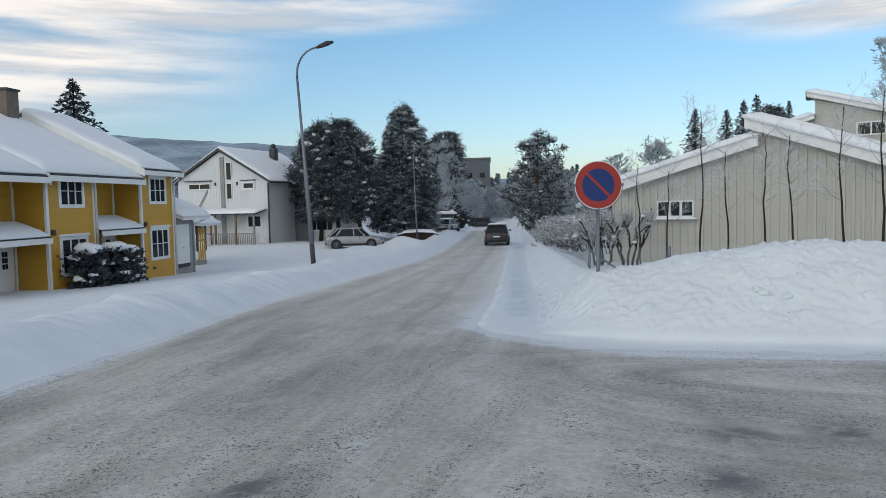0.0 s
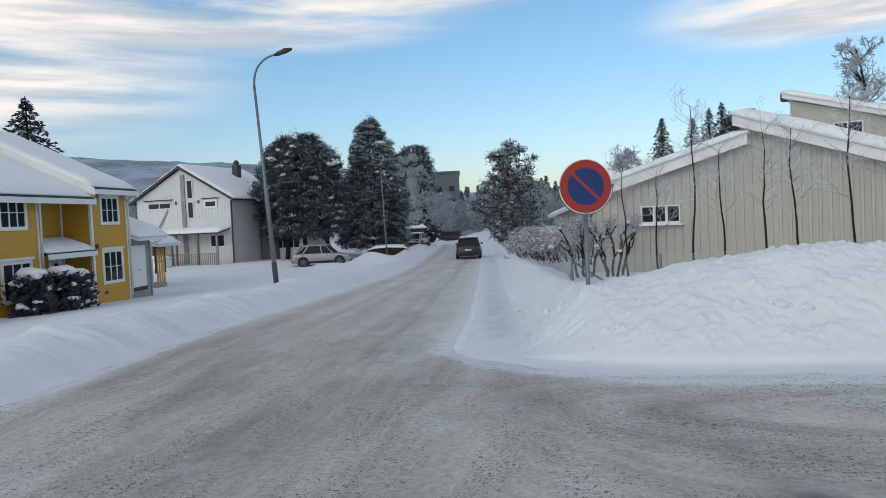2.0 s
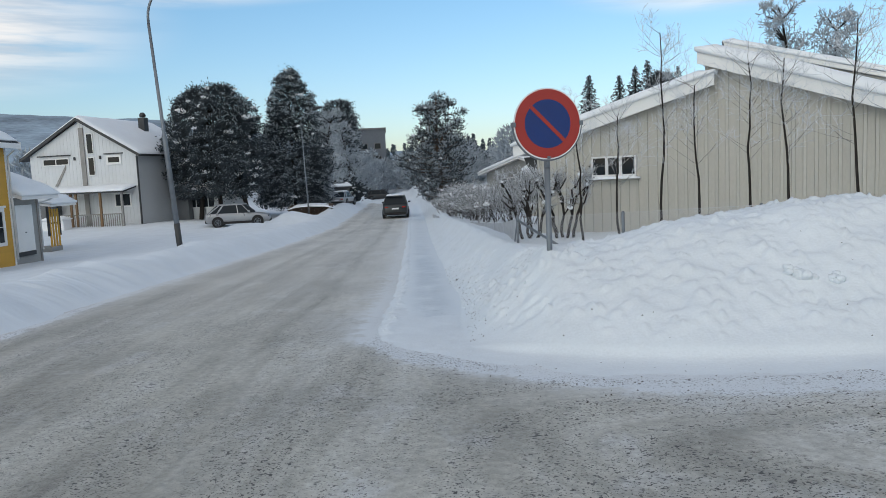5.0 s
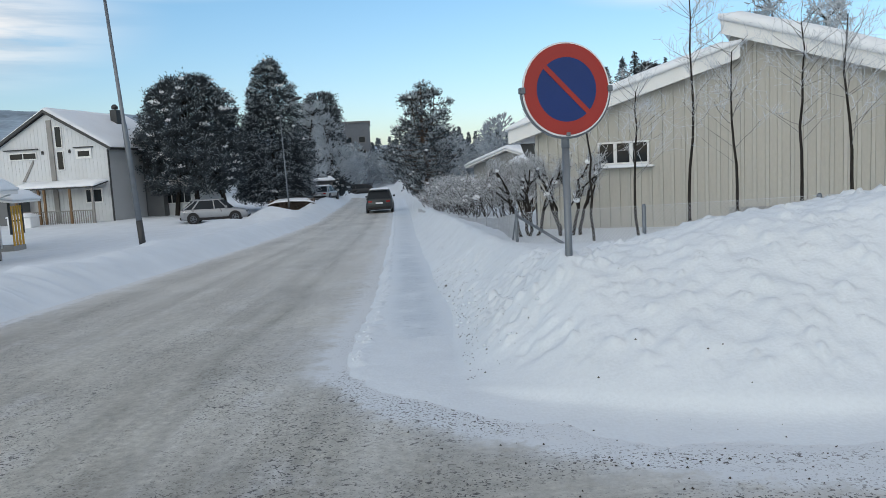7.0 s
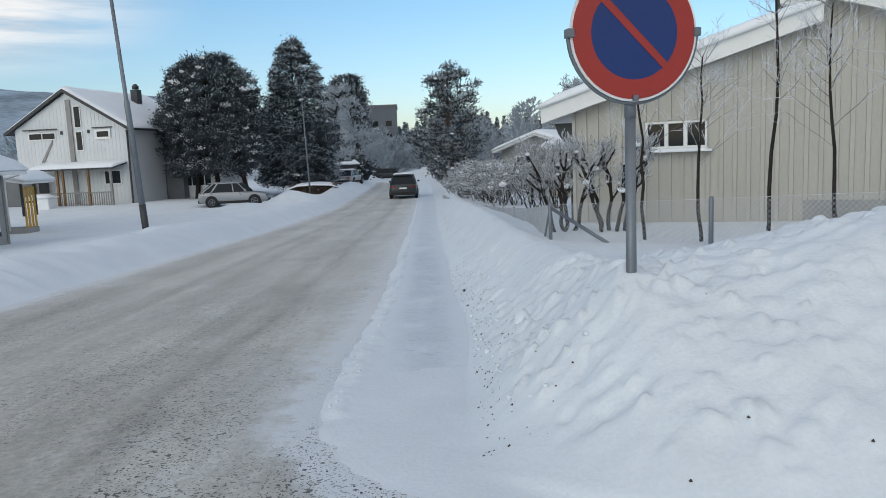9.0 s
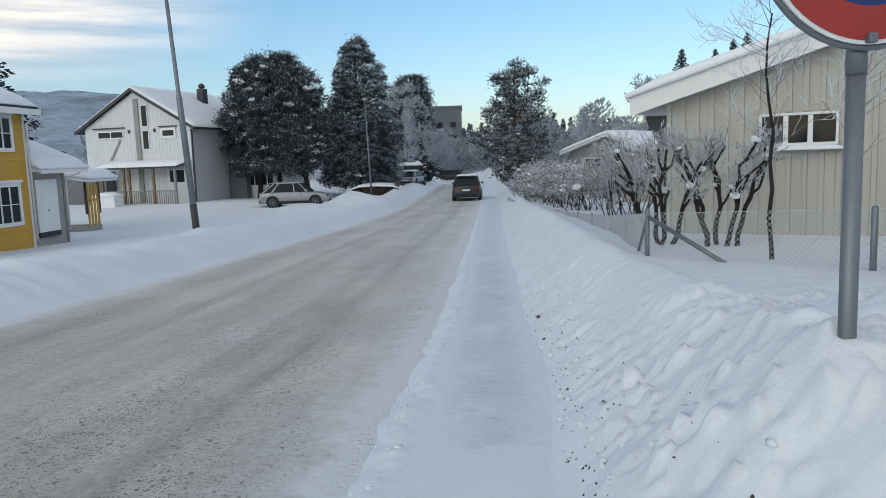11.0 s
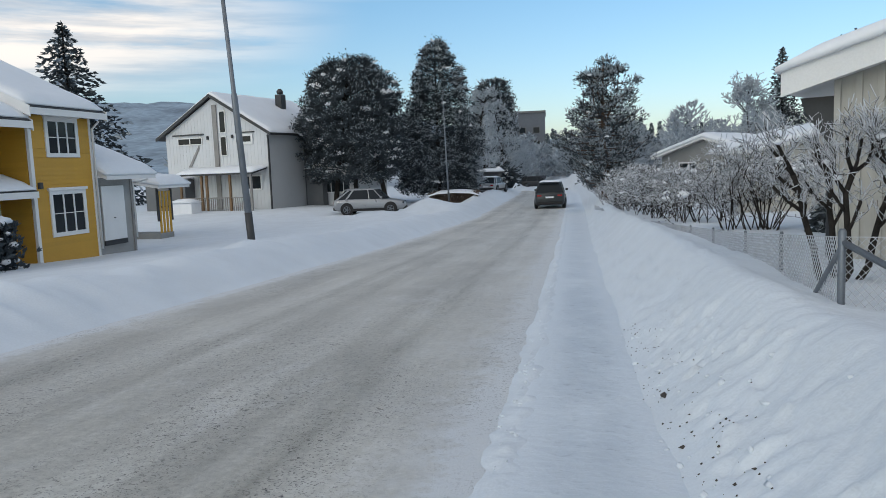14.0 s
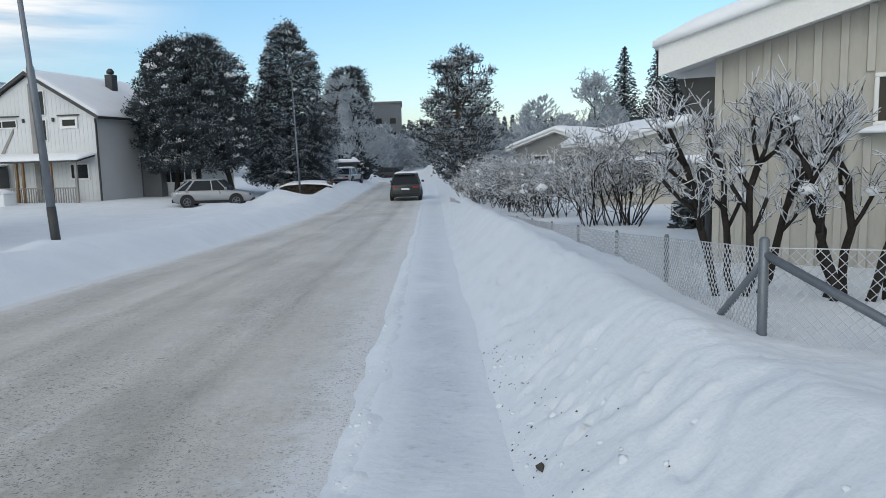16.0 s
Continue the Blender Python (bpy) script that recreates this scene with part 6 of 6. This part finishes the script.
for xx in (-2.2, 2.2):
    for yy in (-2, 2):
        part("post", box(xx - 0.08, xx + 0.08, yy - 0.08, yy + 0.08, -0.3, 2.2), M_GREYWOOD, cp)
part("back_wall", box(-2.2, 2.2, 1.9, 2.0, -0.3, 2.2), M_DARKBOARD, cp)
part("roof", box(-2.6, 2.6, -2.5, 2.5, 2.2, 2.4), M_DARK, cp)
smooth(part("snow_cover", snow_slab([(-2.6, 2.4), (2.6, 2.4)], -2.5, 2.5, 0.3, seed=34), M_ROOFSNOW, cp))
rng = random.Random(77)
sb = thing("snowy_bush", pose(-10.0, 87.0, gz(-10.0, 87.0)), "round bush heaped with snow beside the road", "shrub")
pts = [(rng.gauss(0, 0.7), rng.gauss(0, 0.7), abs(rng.gauss(0.9, 0.6))) for _ in range(900)]
part("foliage", tufts(pts, [(p[0], p[1], 0.4) for p in pts], 0.4, 0.1, rng), M_NEEDLE, sb)
bm = bmesh.new()
for _ in range(26):
    a, u = rng.uniform(0, 6.28), rng.random()
    lump(rng, (1.15 * (1 - 0.6 * u) * math.cos(a), 1.15 * (1 - 0.6 * u) * math.sin(a), 0.5 + 1.7 * u), rng.uniform(0.2, 0.42), 0.6, bm)
part("snow_cap", bm, M_ROOFSNOW, sb)

frosted_tree("frosted_birch", -10.5, 92.0, 8.6, 5.0, 301, "white frosted birch behind the evergreens", 4, None, 0.03)
frosted_tree("frosted_birch", -14.5, 100.0, 11.0, 6.0, 302, "white frosted birch beside the apartment block", 4, None, 0.035)
frosted_tree("frosted_bush_tree", -11.8, 74.0, 4.2, 4.6, 303, "low round frosted tree by the street", 4, None, 0.025)
crown_tree("dark_pine", -14.0, 108.0, 1.0, 12.6, 6.5, 500, round_top, (M_NEEDLE, M_NEEDLE_PALE), "dark pine beside the apartment block", 11, 1, 0.7, snow=0)
frosted_tree("frosted_birch", -12.8, 118.0, 11.5, 7.0, 304, "white frosted birch before the apartment block", 4, None, 0.04)

apt = thing("apartment_block", pose(-14.6, 160.0, -2.0, 0, 0, 4), "grey concrete apartment block seen between trees", "apartment block")
part("wall", box(-8, 3.6, 0, 14, -1, 13.4), M_CONCRETE, apt)
part("roof", box(-8.2, 3.8, -0.2, 14.2, 13.4, 13.8), M_DARKBOARD, apt)
for fl in range(4):
    for cx in range(4):
        wd = part("window", box(-7.2 + cx * 2.8, -5.8 + cx * 2.8, -0.06, 0.0, 1.2 + fl * 2.7, 2.5 + fl * 2.7), M_DARKBOARD, apt)
        part("pane", box(-7.1 + cx * 2.8, -5.9 + cx * 2.8, -0.07, -0.061, 1.3 + fl * 2.7, 2.4 + fl * 2.7), M_GLASS, wd)
wb = thing("far_white_house", pose(-8.2, 150.0, -1.9, 0, 0, -4), "small white house at the road's far end", "house")
part("wall", box(0, 4.5, 0, 6, -1, 4.2), M_TRIM, wb)
part("roof", box(-0.3, 4.8, -0.3, 6.3, 4.2, 4.5), M_ROOFSNOW, wb)
window(wb, 0.6, 1.6, 1.0, 2.2, -0.03, 0.08, 2, 1)

# ---- garden wall and houses beyond the hedge ----
gw = thing("garden_wall", pose(3.9, 32.0, 0, 0, 0, -4), "low cream wall capped with thick snow", "wall")
part("wall", box(0, 7.0, 0, 0.3, -1.2, 0.95), M_CREAM, gw)
smooth(part("snow_cap", snow_slab([(-0.1, 0.95), (7.1, 0.95)], -0.15, 0.6, 0.22, seed=41), M_ROOFSNOW, gw))


def small_house(name, m, W, D, eave, ridge, wall, label, balcony=False):
    ob = thing(name, m, label, "house")
    part("wall", prism([(0, -2.0), (W, -2.0), (W, eave), (W / 2, ridge), (0, eave)], 0, D), wall, ob)
    rf = part("roof", prism([(-0.5, eave - 0.25), (W / 2, ridge + 0.05), (W + 0.5, eave - 0.25), (W + 0.5, eave - 0.1), (W / 2, ridge + 0.2), (-0.5, eave - 0.1)], -0.6, D + 0.4), M_TRIM, ob)
    smooth(part("snow_cover", snow_slab([(-0.55, eave - 0.09), (W / 2, ridge + 0.21), (W + 0.55, eave - 0.09)], -0.65, D + 0.4, 0.28, seed=43), M_ROOFSNOW, rf))
    window(ob, W * 0.2, W * 0.42, eave - 1.3, eave - 0.5, -0.03, 0.08, 2, 1)
    window(ob, W * 0.6, W * 0.82, eave - 1.3, eave - 0.5, -0.03, 0.08, 2, 1)
    if balcony:
        bl = part("balcony", box(-1.6, W, -1.5, 0, eave - 2.3, eave - 2.1), M_WOOD, ob)
        part("balcony_rail", box(-1.6, W, -1.5, -1.44, eave - 2.1, eave - 1.3), M_CREAM, bl)
        part("balcony_snow", box(-1.6, W, -1.55, -1.4, eave - 1.3, eave - 1.2), M_ROOFSNOW, bl)
    return ob


small_house("grey_house", pose(4.2, 62.0, -0.3, 0, 0, -30), 6.0, 8.0, 1.9, 2.8, M_GREYWALL, "grey house with balcony and snowy gable", True)
small_house("cream_house", pose(7.5, 46.0, 0.2, 0, 0, 10), 7.0, 6.0, 1.55, 2.2, M_CREAM, "cream bungalow with a deep snowy roof")

spruce("small_spruce", 3.9, 22.5, 1.05, 0.9, 61, (M_NEEDLE, M_NEEDLE_PALE), "little thin spruce standing in garden snow", 10)
for k, (x, y, top, w) in enumerate([(26.6, 130.0, 17.0, 10.0), (31.8, 130.0, 16.8, 9.5), (34.8, 131.0, 18.3, 10.0), (37.2, 132.0, 19.3, 11.0), (42.5, 132.0, 18.0, 8.0)]):
    spruce("spruce", x, y, top, w, 400 + k, (M_NEEDLE, M_NEEDLE_PALE), "tall dark spruce dusted with frost beyond the roofs")
crown_tree("dark_pine", 39.8, 133.0, 8.0, 17.4, 6.0, 350, round_top, (M_NEEDLE, M_NEEDLE_PALE), "dark pine among spruces beyond the roofs", 12, 1, 0.8, snow=0)
frosted_tree("frosted_birch", 13.0, 80.0, 7.9, 7.0, 310, "white frosted birch behind the cream bungalow", 4, None, 0.035)
frosted_tree("frosted_birch", 45.5, 100.0, 22.5, 10.0, 311, "tall frosted birch behind the cream wing", 4, 3.0, 0.05)
frosted_tree("frosted_birch", 51.5, 100.0, 20.5, 9.5, 312, "frosted birch behind the cream wing", 4, 3.0, 0.05)
spruce("spruce", -49.5, 72.0, 16.0, 15.0, 420, (M_NEEDLE, M_NEEDLE_PALE), "tall dark spruce behind the yellow terrace", 24)

rng = random.Random(9)
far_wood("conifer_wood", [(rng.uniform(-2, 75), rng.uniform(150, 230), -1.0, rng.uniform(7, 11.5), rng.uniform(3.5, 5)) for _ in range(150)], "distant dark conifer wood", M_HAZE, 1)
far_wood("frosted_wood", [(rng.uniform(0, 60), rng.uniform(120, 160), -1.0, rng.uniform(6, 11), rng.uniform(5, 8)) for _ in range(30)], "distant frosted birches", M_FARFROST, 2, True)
far_wood("frosted_wood", [(rng.uniform(-55, -14), rng.uniform(95, 170), -1.0, rng.uniform(5, 9), rng.uniform(5, 8)) for _ in range(40)], "distant frosted birches behind the houses", M_NEEDLE_PALE, 3, True)
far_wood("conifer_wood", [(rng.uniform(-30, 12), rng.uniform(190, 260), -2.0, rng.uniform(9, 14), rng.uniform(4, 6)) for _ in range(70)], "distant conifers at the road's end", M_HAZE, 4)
far_wood("frosted_wood", [(rng.uniform(-16, 14), rng.uniform(125, 175), -2.0, rng.uniform(5, 9), rng.uniform(5, 8)) for _ in range(34)], "frosted trees at the road's end", M_NEEDLE_PALE, 6, True)


def hills(x, y):
    ridge = np.interp(x, [-4000, -2200, -1300, -700, -200, 400, 4000], [270, 285, 235, 175, 80, 60, 60])
    n = 1 + 0.18 * np_noise(x, y, 0.0016, 31, 4) + 0.04 * np_noise(x, y, 0.02, 33, 3)
    return -6 + ridge * n * sstep(900, 2300, y + 0.15 * np.abs(x))


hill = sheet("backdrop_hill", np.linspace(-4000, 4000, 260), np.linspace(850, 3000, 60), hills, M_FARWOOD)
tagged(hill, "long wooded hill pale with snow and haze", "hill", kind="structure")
